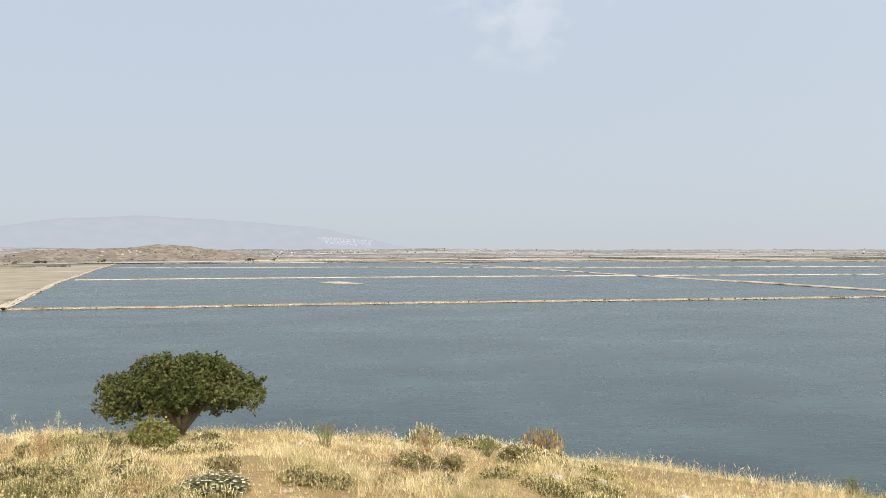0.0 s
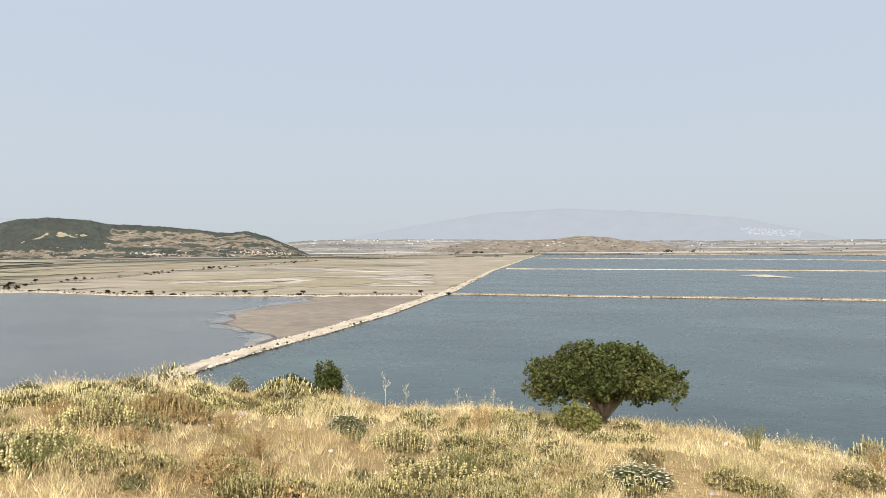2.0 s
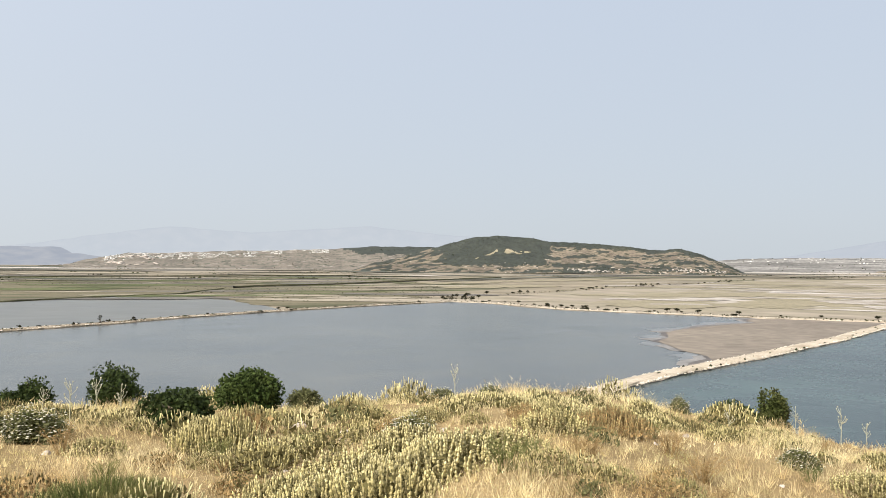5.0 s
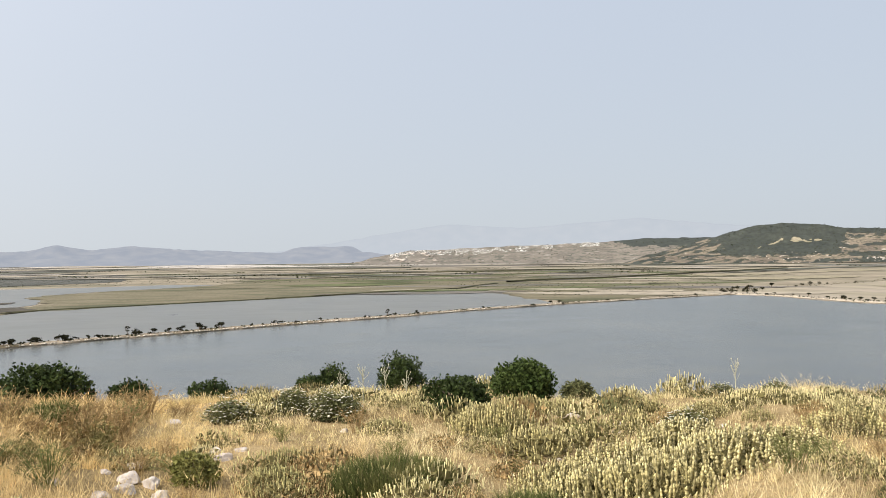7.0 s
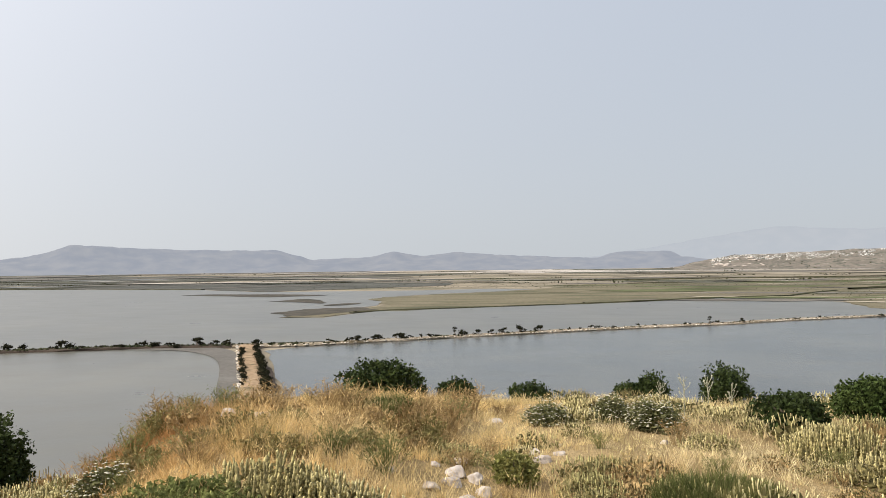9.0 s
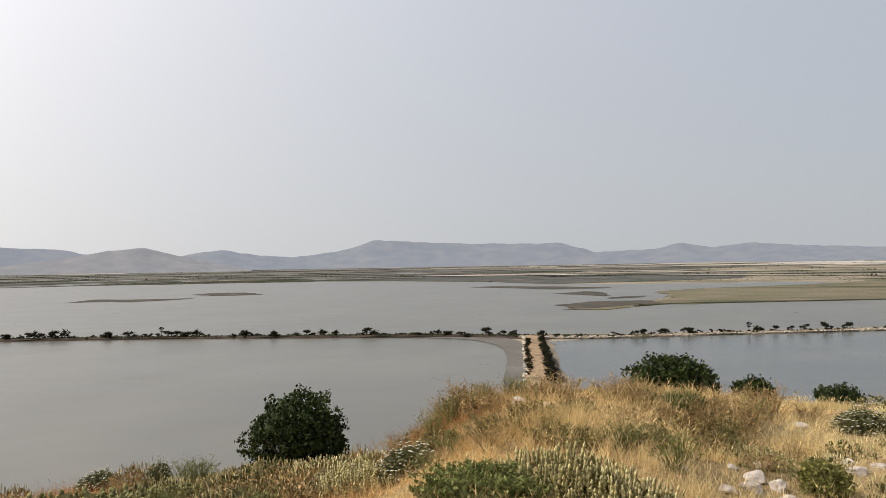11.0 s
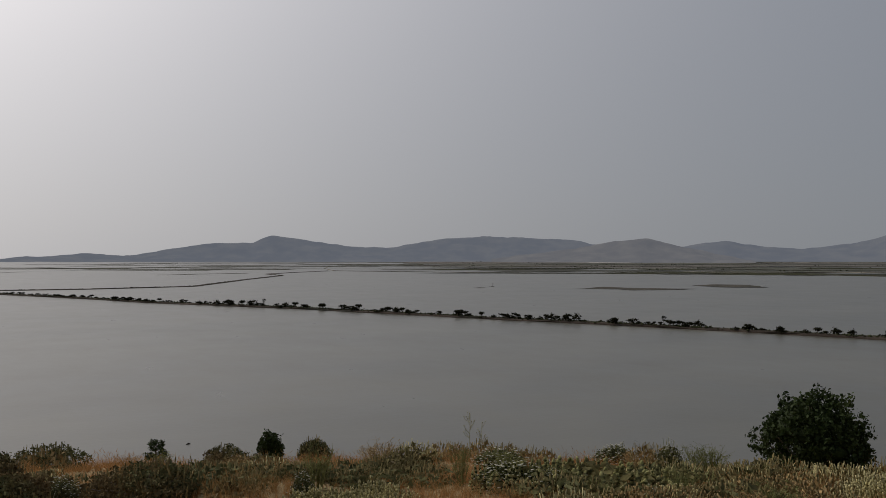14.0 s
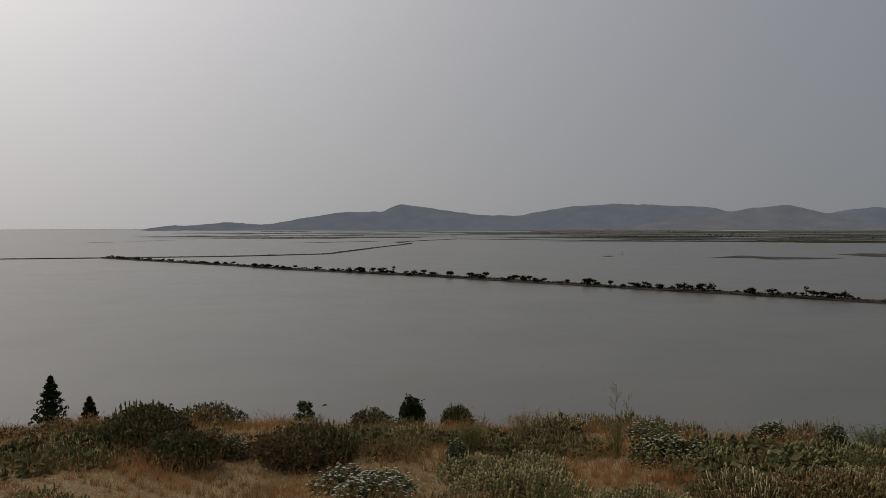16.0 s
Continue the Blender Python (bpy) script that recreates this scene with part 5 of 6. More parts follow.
def leafy_bush(az, r, width, height, label, mat, leaf=0.055, n=2600, category="bush", name="bush", dome=False, gap=0.42):
    """A bush of forked stems under an uneven leafy skin of small tufts."""
    h = holder(name, label, category)
    h.matrix_basis = Matrix.Translation(on_hill(az, r)) @ Matrix.Rotation(radians(az), 4, "Z")
    count = int(n * 0.17)
    tips = [shell(count, width * 0.80, height * 0.93, -0.1 * height, 0.16 if dome else 0.34, 0.8 if dome else gap)]
    for i in range(3 if dome else 6):  # side domes that make the outline uneven
        a, q = i * 2.4 + rng.uniform(-0.5, 0.5), width * rng.uniform(0.2, 0.34)
        w, top = width * rng.uniform(0.34, 0.5), height * rng.uniform(0.5, 0.92)
        t = shell(count // 8, w, top, max(top - w * 1.1, -0.05), 0.3, 0.5)
        tips.append(t + np.array([math.cos(a) * q * (1.15 - 0.5 * top / height), math.sin(a) * q * (1.15 - 0.5 * top / height), 0]))
    tips = np.concatenate(tips)
    wood = []
    for t in tips[rng.integers(0, len(tips), 22)]:
        wood.append(tube([(0, 0, -0.1), (t[0] * 0.4, t[1] * 0.4, t[2] * 0.5), tuple(t)], [0.028, 0.016, 0.005], 5))
    part("stem", mesh_from("stem", *merge(wood), BARK), h)
    inner = shell(14, width * 0.5, height * 0.72, 0.05 * height, 0.2)
    v, f = merge([clumps(inner, np.full(14, min(width, height) * 0.2), 0.8), rosettes(tips, 7, leaf * 0.55, leaf * 0.70, 1.6)])
    part("foliage", mesh_from("foliage", v, f, mat), h)
    return h


def spike_mesh(tall, thick, sides=5, rings=6):
    """One upright flower spike: woolly whorls, darker on their lower faces, and a blunt tip. The third array is 1 on
    those faces.
    """
    vs, fs, gap = [], [], []
    for i in range(rings + 1):
        t = i / rings
        rad = thick * ((0.68 if i % 2 == 0 else 1.12) if rings > 2 else 1.0) * (1 - 0.35 * t ** 3)
        if i == 0:
            rad = thick * 0.35
        for s in range(sides):
            a = 2 * math.pi * s / sides + i * 0.6
            k = rng.uniform(0.65, 1.35)
            vs.append((math.cos(a) * rad * k, math.sin(a) * rad * k, tall * (t * 0.94 + (rng.uniform(-0.03, 0.03) if i else 0))))
    vs.append((0, 0, tall))
    for i in range(rings):
        for s in range(sides):
            t = (s + 1) % sides
            fs += [(i * sides + s, i * sides + t, (i + 1) * sides + t), (i * sides + s, (i + 1) * sides + t, (i + 1) * sides + s)]
            gap += [int(rings > 2 and i % 2 == 0)] * 2
    fs += [(rings * sides + s, rings * sides + (s + 1) % sides, (rings + 1) * sides) for s in range(sides)]
    return np.array(vs), np.array(fs), gap + [0] * sides


def tilt_to(v, x, y, z, lean_x, lean_y):
    m = Euler((-lean_y, lean_x, 0)).to_matrix() @ Matrix.Rotation(rng.uniform(0, 6.28), 3, "Z")
    return v @ np.array(m).T + np.array((x, y, z))


def spike_arrays(close):
    """A domed cushion packed with woolly flower spikes, one metre across and one high before scaling."""
    spikes, gaps, n, flat = [], [], (84, 130, 150, 90)[close], 0.42
    for i in range(n):
        a, q = i * 2.39996, 0.49 * math.sqrt((i + 0.5) / n)
        x, y = math.cos(a) * q + rng.uniform(-0.035, 0.035), math.sin(a) * q + rng.uniform(-0.035, 0.035)
        dome = 1 - 0.8 * (q / 0.5) ** 2
        tall = rng.uniform(*((0.05, 0.11), (0.05, 0.11), (0.07, 0.16), (0.14, 0.25))[close])
        v, f, g = spike_mesh(tall, rng.uniform(*((0.010, 0.015), (0.0105, 0.015), (0.0115, 0.0165), (0.014, 0.019))[close]), (3, 3, 4, 5)[close], (1, 3, 6, 8)[close])
        gaps += g
        spikes.append((tilt_to(v, x, y, (0.29, 0.30, 0.25, 0.14)[close] * dome * rng.uniform(0.8, 1.08), x * (0.6, 0.5, 0.3, 0.15)[close] + rng.normal(0, 0.13), y * (0.6, 0.5, 0.3, 0.15)[close] + rng.normal(0, 0.13)), f))
    heads = merge(spikes)
    m = (110, 170, 260, 420)[close]
    d = rng.normal(size=(m, 3))
    d /= np.linalg.norm(d, axis=1)[:, None]
    d[:, 2] = np.abs(d[:, 2])
    low = [leaves(d * np.array([0.48, 0.48, 0.30]) * rng.random((m, 1)) ** 0.3, (0.062, 0.048, 0.042, 0.05)[close], 0.4, 1.8)]
    c = rng.uniform(-0.26, 0.26, (12, 3)) * np.array([1, 1, 0]) + np.array([0, 0, 0.07])
    low.append(clumps(c, np.full(12, (0.07, 0.075, 0.08, 0.05)[close]), 0.7))
    low = merge(low)
    for v, _ in (heads, low):
        v[:, 2] /= flat
    return heads, low, gaps


def spike_shrub(dry, close):
    h = holder("spike_shrub", "cushion of brownish drying flower spikes in dry grass, darkened as if backlit" if dry else "shrub of thick grey-green candle-like flower spikes" if close == 3 else "cushion of pale yellow-green woolly flower spikes", "shrub", "spiky shrubs on the hill")
    heads, low, gaps = spike_arrays(close)
    tagged(part("inflorescence", mesh_from("inflorescence", *heads, [DRYSPIKE if dry else (CANDLE if close == 3 else SPIKE), DRYSTEM if dry else (SAGELEAF if close == 3 else SPIKELOWER)], False, gaps), h), kind="stuff")
    tagged(part("foliage", mesh_from("foliage", *low, DRYSTEM if dry else SPIKELEAF), h), kind="stuff")
    return h


def shrub_mass(name, label, places, mats):
    """Many far cushions as one mass."""
    kinds = [spike_arrays(0) for _ in range(4)]
    tops, lows = [], []
    for i, m in enumerate(places):
        a, t = np.array(m.to_3x3()).T, np.array(m.translation)
        (v, f), (w, g), _ = kinds[i % 4]
        tops.append((v @ a + t, f))
        lows.append((w @ a + t, g))
    v, f = merge(tops)
    w, g = merge(lows)
    me = mesh_from(name, np.concatenate([v, w]), np.concatenate([f, g + len(v)]), mats, False, np.r_[np.zeros(len(f), int), np.ones(len(g), int)])
    tagged(new(name, me), label, "shrubs", kind="stuff")


# browner than SPIKE, and dark in colour to imitate cushions against the light
DRYSPIKE = two_tone("drying_backlit_spikes", (0.20, 0.162, 0.070), (0.285, 0.225, 0.105), 0.8, (0.115, 0.108, 0.046), islands=0.3, through_light=0.04)


def flower_shrub():
    h = holder("flowering_shrub", "dark shrub topped with flat white flower heads", "shrub", "white flowering shrubs on the hill")
    heads, stems = [], []
    for i in range(170):
        a, q = i * 2.39996, 0.5 * math.sqrt((i + 0.5) / 170)
        x, y = math.cos(a) * q + rng.normal(0, 0.05), math.sin(a) * q + rng.normal(0, 0.05)
        z = (0.98 - 0.72 * (q / 0.5) ** 2) * rng.uniform(0.68, 1.1)
        s = rng.uniform(0.012, 0.031)
        n = 6
        ang = np.arange(n) * 6.283 / n
        disc = np.concatenate([[[0, 0, 0.65]], np.stack([np.cos(ang), np.sin(ang), np.zeros(n)], 1), [[0, 0, -0.5]]]) * s
        f = [(0, 1 + k, 1 + (k + 1) % n) for k in range(n)] + [(n + 1, 1 + (k + 1) % n, 1 + k) for k in range(n)]
        heads.append((tilt_to(disc, x, y, z, x * 0.9, y * 0.9), np.array(f)))
        stems.append(tube([(x * 0.3, y * 0.3, 0), (x, y, z)], [0.008, 0.005], 3))
    v, f = merge(heads)
    tagged(part("blossom", mesh_from("blossom", v, f, PETAL), h, "flat white flower heads"), kind="stuff")
    v, f = merge(stems)
    part("stem", mesh_from("stem", v, f, FENNEL), h)
    d = rng.normal(size=(1100, 3))
    d /= np.linalg.norm(d, axis=1)[:, None]
    d[:, 2] = np.abs(d[:, 2])
    v, f = leaves(d * np.array([0.47, 0.47, 0.84]) * rng.random((1100, 1)) ** 0.3, 0.052, 0.4, 1.9)
    part("foliage", mesh_from("foliage", v, f, SAGELEAF), h)
    return h


WEEDLEAF = two_tone("grey_green_weed_leaves", (0.082, 0.088, 0.038), (0.135, 0.13, 0.058), 1.6, (0.15, 0.105, 0.05), islands=0.35, through_light=0.08)


def airy_weed(dry):
    """A loose upright weed of thin forked stems."""
    h = holder("weed", "loose brown dry weed among the grass" if dry else "loose feathery green weed among the grass", "weed", "airy weeds on the hill")
    stems = []
    for i in range(30):
        a, lean, tall = rng.uniform(0, 6.28), rng.uniform(0.1, 0.55), rng.uniform(0.55, 1.0)
        b = np.array([math.cos(a), math.sin(a), 0])
        p0, p1 = b * rng.uniform(0, 0.15), b * lean * 0.5 + np.array([0, 0, tall * 0.55])
        p2 = b * lean * 0.9 + np.array([0, 0, tall])
        stems.append(tube([tuple(p0), tuple(p1), tuple(p2)], [0.009, 0.007, 0.003], 3))
        for j in range(4):
            q = p1 + (p2 - p1) * rng.random()
            stems.append(tube([tuple(q), tuple(q + rng.normal(size=3) * np.array([0.09, 0.09, 0.05]) + np.array([0, 0, 0.09]))], [0.005, 0.002], 3))
    v, f = merge(stems)
    part("stem", mesh_from("stem", v, f, DRYSTEM if dry else FENNEL), h)
    c = v[rng.integers(0, len(v), 400)]
    c = c[c[:, 2] > 0.2]
    v, f = leaves(c + rng.normal(size=c.shape) * 0.02, 0.018, 0.4, 2.8)
    tagged(part("foliage", mesh_from("foliage", v, f, DRYSTEM if dry else FENNEL), h), kind="stuff")
    return h


def thistle_stalk():
    h = holder("thistle_stalk", "tall pale dry thistle with forked candelabra top", "thistle", "dry thistles on the hill")
    v, f = tube([(0, 0, -0.05), (0.01, 0, 0.45), (0, 0.01, 0.98)], [0.012, 0.01, 0.006], 5)
    stem = part("stem", mesh_from("stem", v, f, THISTLE), h)
    for i in range(11):
        z = rng.uniform(0.45, 0.85)
        a, w = rng.uniform(0, 6.28), rng.uniform(0.08, 0.17)
        tip = np.array([math.cos(a) * w, math.sin(a) * w, min(z + rng.uniform(0.1, 0.24), 1.02)])
        v, f = tube([(0, 0, z), tuple(tip * np.array([0.8, 0.8, 1]) - np.array([0, 0, 0.06])), tuple(tip)], [0.007, 0.006, 0.005], 4)
        part("branch", mesh_from("branch", v, f, THISTLE), stem)
        part("seed_head", mesh_from("seed_head", *clumps(np.array([tip]), np.full(1, 0.022), 1.2), THISTLE), stem)
    return h


def boulder(kind):
    bm = bmesh.new()
    bmesh.ops.create_icosphere(bm, subdivisions=3, radius=0.5)
    cuts = [(Vector(rng.normal(size=3)).normalized(), rng.uniform(0.24, 0.4)) for _ in range(11)]
    for v in bm.verts:
        for d, lim in cuts:  # broken faces
            over = v.co.dot(d) - lim
            if over > 0:
                v.co -= d * over
        v.co *= 1 + 0.16 * noise.fractal(v.co * 4.2 + Vector((kind * 7.1, 0, 0)), 0.8, 2.1, 4)
        v.co.z = max(v.co.z, -0.35)
    me = bpy.data.meshes.new("rock")
    bm.to_mesh(me)
    bm.free()
    me.materials.append(STONE)
    ob = new("rock", me)
    return tagged(ob, "rough pale limestone rock half buried in grass", "rock", "rocks on the hill")


def copy_to(ob, m):
    """A copy of a thing whose own scale is m's alone."""
    return copy_thing(ob, m @ Matrix.Diagonal((1 / ob.scale.x, 1 / ob.scale.y, 1 / ob.scale.z, 1)))


class Kind:
    """Places a first thing and copies of it, so that nothing is left over."""

    def __init__(self, makers):
        self.makers, self.made = makers, {}

    def put(self, k, m):
        k %= len(self.makers)
        if k in self.made:
            return copy_to(self.made[k], m)
        ob = self.makers[k]()
        ob.matrix_basis = m
        self.made[k] = ob
        return ob


def stand(az, r, sx, sz, sink=0.02, turn=None):
    p = on_hill(az, r)
    turn = rng.uniform(0, 6.28) if turn is None else turn
    return Matrix.Translation((p.x, p.y, p.z - sink)) @ Matrix.Rotation(turn, 4, "Z") @ Matrix.Diagonal((sx, sx, sz, 1))


SPIKES = Kind([lambda: spike_shrub(False, 2), lambda: spike_shrub(False, 2), lambda: spike_shrub(False, 2)])
CANDLES = Kind([lambda: spike_shrub(False, 3), lambda: spike_shrub(False, 3)])
DRYSPIKES = Kind([lambda: spike_shrub(True, 2), lambda: spike_shrub(True, 2)])
MID_SPIKES = Kind([lambda: spike_shrub(False, 1), lambda: spike_shrub(False, 1), lambda: spike_shrub(False, 1)])
MID_DRYSPIKES = Kind([lambda: spike_shrub(True, 1), lambda: spike_shrub(True, 1)])
FAR_SPIKES = Kind([lambda: spike_shrub(False, 0), lambda: spike_shrub(False, 0), lambda: spike_shrub(False, 0)])
FAR_DRYSPIKES = Kind([lambda: spike_shrub(True, 0), lambda: spike_shrub(True, 0)])
FLOWERS = Kind([flower_shrub, flower_shrub])
WEEDS = Kind([lambda: airy_weed(False), lambda: airy_weed(False)])
DRYWEEDS = Kind([lambda: airy_weed(True), lambda: airy_weed(True)])
THISTLES = Kind([thistle_stalk, thistle_stalk, thistle_stalk])
ROCKS = Kind([lambda: boulder(0), lambda: boulder(1), lambda: boulder(2), lambda: boulder(3)])
count = [0]
TAKEN = []


def patch_of(kind, az, r, w, h, unit=0.6):
    """Fills a patch w metres wide with shrubs of one kind, h metres high."""
    TAKEN.append((at(az, r).x, at(az, r).y, w * 0.5 + 0.1))
    n = max(1, int(round((w / unit) ** 1.6)))
    if r > 10.5:
        kind = {SPIKES: FAR_SPIKES, DRYSPIKES: FAR_DRYSPIKES}.get(kind, kind)
    for i in range(n):
        count[0] += 1
        q = 0.0 if n == 1 else (w - unit) / 2 * math.sqrt((i + 0.5) / n)
        a = i * 2.39996
        da, dr = math.degrees(math.cos(a) * q / r), math.sin(a) * q * 0.9
        s = min(w, unit) * rng.uniform(0.95, 1.25)
        kind.put(count[0], stand(az - da, r + dr, s, (h + 0.04) * rng.uniform(0.85, 1.1)))


rng = np.random.default_rng(5)
wide_tree(17.6, 13.7, 2.78, 1.5)
leafy_bush(19.4, 11.6, 0.74, 0.36, "small round yellow-green bush in the grass", FRESHLEAF, 0.035, 2200, dome=True)
leafy_bush(36.3, 15.9, 0.66, 0.9, "loose olive-green bush below the brow", LEAF, 0.05, 1900, gap=0.15)
for az, r, w, h in ((38.7, 15.2, 0.8, 0.45), (97.1, 17.5, 0.95, 0.6), (92.1, 18.6, 1.15, 0.58), (85.6, 19.5, 0.75, 0.52), (84.1, 19.6, 0.9, 0.76), (79.4, 19.6, 1.3, 0.98)):
    leafy_bush(az, r, w, h, "dark green leafy bush at the hill's brow", DARKLEAF, 0.055, 2000)
leafy_bush(71.0, 13.6, 1.26, 0.68, "large dense round green bush at the brow", GREENLEAF, 0.05, 5200, dome=True)
leafy_bush(75.6, 11.7, 1.15, 0.5, "loose green bush beside a round bush", DARKLEAF, 0.05, 2200)
leafy_bush(102.2, 15.4, 1.75, 0.9, "broad dark evergreen bush behind dry grass", DARKLEAF, 0.06, 4600)
leafy_bush(127.4, 12.4, 1.62, 1.37, "upright dark evergreen bush above the water", DARKLEAF, 0.05, 7600, gap=0.22)
leafy_bush(67.3, 16.5, 0.8, 0.42, "low brownish bush at the brow", WEEDLEAF, 0.05, 1400)
leafy_bush(93.2, 7.6, 0.44, 0.29, "small green cushion bush beside pale rocks", FRESHLEAF, 0.028, 1800)
leafy_bush(163.3, 19.5, 0.74, 1.17, "small dark rounded bush on the slope", DARKLEAF, 0.05, 3000, dome=True)
for az, r, w, h in ((355.2, 10.8, 0.46, 0.2), (359.5, 10.1, 0.43, 0.18), (2.2, 10.1, 0.64, 0.18)):
    leafy_bush(az, r, w, h, "low olive herb tuft in dry grass", SPIKELEAF, 0.03, 500, "herb", "herb_tuft")
for az, r, w, h in ((177.2, 16.6, 1.75, 0.62), (166.3, 16.4, 0.95, 0.62), (160.4, 16.3, 0.66, 0.6), (181.6, 10.3, 1.1, 0.55), (179.6, 9.5, 0.9, 0.4), (171.5, 9.6, 1.3, 0.48)):
    leafy_bush(az, r, w * 1.1, h * 0.92, "dark green cushion shrub on the brow", WEEDLEAF, 0.035, 3000, "shrub", "cushion_shrub", True)
    patch_of(DRYSPIKES, az, r, w * 0.95, h * 1.02, 0.8)

for az, r, w, h in ((39.1, 11.9, 0.91, 0.34), (50.8, 8.0, 0.67, 0.24), (31.3, 8.6, 0.66, 0.25), (55.5, 7.2, 1.4, 0.27), (46.4, 12.4, 0.79, 0.42), (62.8, 7.7, 2.1, 0.35), (68.0, 7.2, 1.1, 0.34), (109.0, 6.0, 0.8, 0.3), (80.5, 9.8, 0.85, 0.26),
                    (104.6, 5.9, 0.8, 0.3), (158.5, 8.4, 1.9, 0.32), (73.0, 9.6, 1.22, 0.46), (60.5, 14.0, 1.1, 0.46), (64.0, 15.0, 0.9, 0.43), (1.4, 13.7, 0.78, 0.45), (29, 7.4, 0.9, 0.24)):
    patch_of(SPIKES, az, r, w, h, 0.8 if r < 9 else 0.7)
for az, r, w, h in ((141.5, 9.0, 1.6, 0.42), (146.0, 8.9, 1.3, 0.38), (135.5, 9.6, 0.8, 0.3)):
    patch_of(CANDLES, az, r, w, h, 1.6)
for az, r, w, h in ((138.0, 6.7, 1.2, 0.3), (149.5, 6.9, 1.1, 0.32)):
    patch_of(SPIKES, az, r, w, h, 1.0)
for az, r, w, h in ((62.0, 6.8, 2.0, 0.42), (66.5, 6.6, 1.3, 0.38), (123.6, 9.0, 0.8, 0.26), (107.0, 5.9, 1.0, 0.42), (109.6, 6.1, 0.9, 0.4), (122.6, 8.3, 0.8, 0.3), (121.0, 7.9, 0.8, 0.28), (157.5, 7.4, 1.4, 0.34), (57.0, 6.9, 1.0, 0.32)):
    patch_of(SPIKES, az, r, w, h, 0.95)
for az, r, w, h in ((148.0, 14.4, 2.6, 0.38), (353.3, 13.4, 1.0, 0.55), (123.3, 10.9, 0.5, 0.45), (137.7, 13.4, 0.9, 0.42), (46.5, 8.6, 0.8, 0.26), (71.0, 10.6, 0.8, 0.4)):
    patch_of(DRYSPIKES, az, r, w, h)
for az, r, w, h in ((15.7, 8.0, 0.7, 0.16), (35.0, 9.1, 0.45, 0.27), (60.2, 8.6, 0.66, 0.31), (84.0, 10.9, 0.83, 0.38), (86.7, 11.4, 0.5, 0.36), (91.0, 11.1, 0.56, 0.32), (119.6, 7.9, 0.55, 0.3),
                    (139.8, 13.6, 0.8, 0.32), (147.0, 8.9, 0.95, 0.26), (136.3, 13.3, 0.42, 0.45), (168.1, 7.7, 1.3, 0.2), (147.7, 11.4, 0.7, 0.26)):
    south = 62 < az < 300
    patch_of(FLOWERS, az, r, w * (1.05 if south else 0.85), h * (1.0 if south else 0.8), 0.65)
    if south and r < 12:
        TAKEN.append((at(az, r - 0.45).x, at(az, r - 0.45).y, w * 0.5))
for az, r, w, h in ((117.2, 11.2, 0.65, 0.36), (112.3, 12.0, 0.75, 0.42), (133.9, 12.8, 1.1, 0.45), (160.4, 9.8, 0.5, 0.44), (150.4, 9.7, 0.36, 0.4)):
    patch_of(WEEDS, az, r, w, h, 0.55)
for az, r, w, h in ((98.5, 10.0, 1.3, 0.4), (105, 10.8, 1.2, 0.4), (110, 10.5, 1.0, 0.4), (116, 10.2, 0.8, 0.4), (96.5, 11.5, 0.9, 0.4), (156, 12, 0.8, 0.35), (166, 12.5, 0.8, 0.35)):
    patch_of(DRYWEEDS, az, r, w, h, 0.6)
for az, r, h in ((32.4, 14.1, 0.62), (31.0, 14.3, 0.45), (57.1, 13.0, 0.6), (39.1, 10.4, 0.44), (29.6, 9.7, 0.36), (25.0, 14.3, 0.42), (35, 14.2, 0.44), (82, 11.5, 0.6), (80.5, 12.5, 0.62), (79, 13, 0.62), (83.5, 13.2, 0.55), (149.7, 14.5, 0.84), (148.9, 14.5, 0.7), (27.5, 14.4, 0.4), (70.2, 14.5, 0.6), (346, 13.8, 0.4), (352, 13.6, 0.4)):
    count[0] += 1
    THISTLES.put(count[0], stand(az, r, h * 0.9, h))
for az, r, w, h in ((68.0, 11.1, 0.33, 0.2), (97.0, 7.6, 0.26, 0.22), (95.9, 7.5, 0.16, 0.26), (91.8, 8.8, 0.17, 0.14), (94.6, 11.3, 0.26, 0.15), (110.5, 9.2, 0.4, 0.16), (111.5, 8.9, 0.22, 0.14), (90.2, 8.6, 0.17, 0.12), (119.0, 10.6, 0.18, 0.2), (118.5, 10.9, 0.16, 0.2), (120.3, 10.5, 0.2, 0.16),
                    (109.8, 11.8, 0.32, 0.26), (110.5, 9.2, 0.4, 0.24), (111.3, 8.75, 0.24, 0.22), (112.1, 9.6, 0.3, 0.3), (106.2, 12.8, 0.4, 0.36), (107.5, 12.8, 0.3, 0.32), (98.6, 7.8, 0.12, 0.1), (97.6, 6.6, 0.18, 0.12), (352.6, 8.8, 0.28, 0.14), (349.5, 9.2, 0.2, 0.12), (344, 9.5, 0.2, 0.12), (64.5, 10.4, 0.2, 0.12)):
    count[0] += 1
    ROCKS.put(count[0], stand(az, r, w * 1.05, h * 0.76, 0.0))


WEEDOLIVE = two_tone("olive_weed_stems", (0.19, 0.165, 0.064), (0.28, 0.225, 0.095), 2.5, (0.27, 0.18, 0.08), islands=0.4, through_light=0.15)
WEEDGREEN = two_tone("fresh_weed_stems", (0.12, 0.145, 0.044), (0.20, 0.215, 0.075), 3.0, (0.20, 0.20, 0.08), islands=0.4, through_light=0.2)


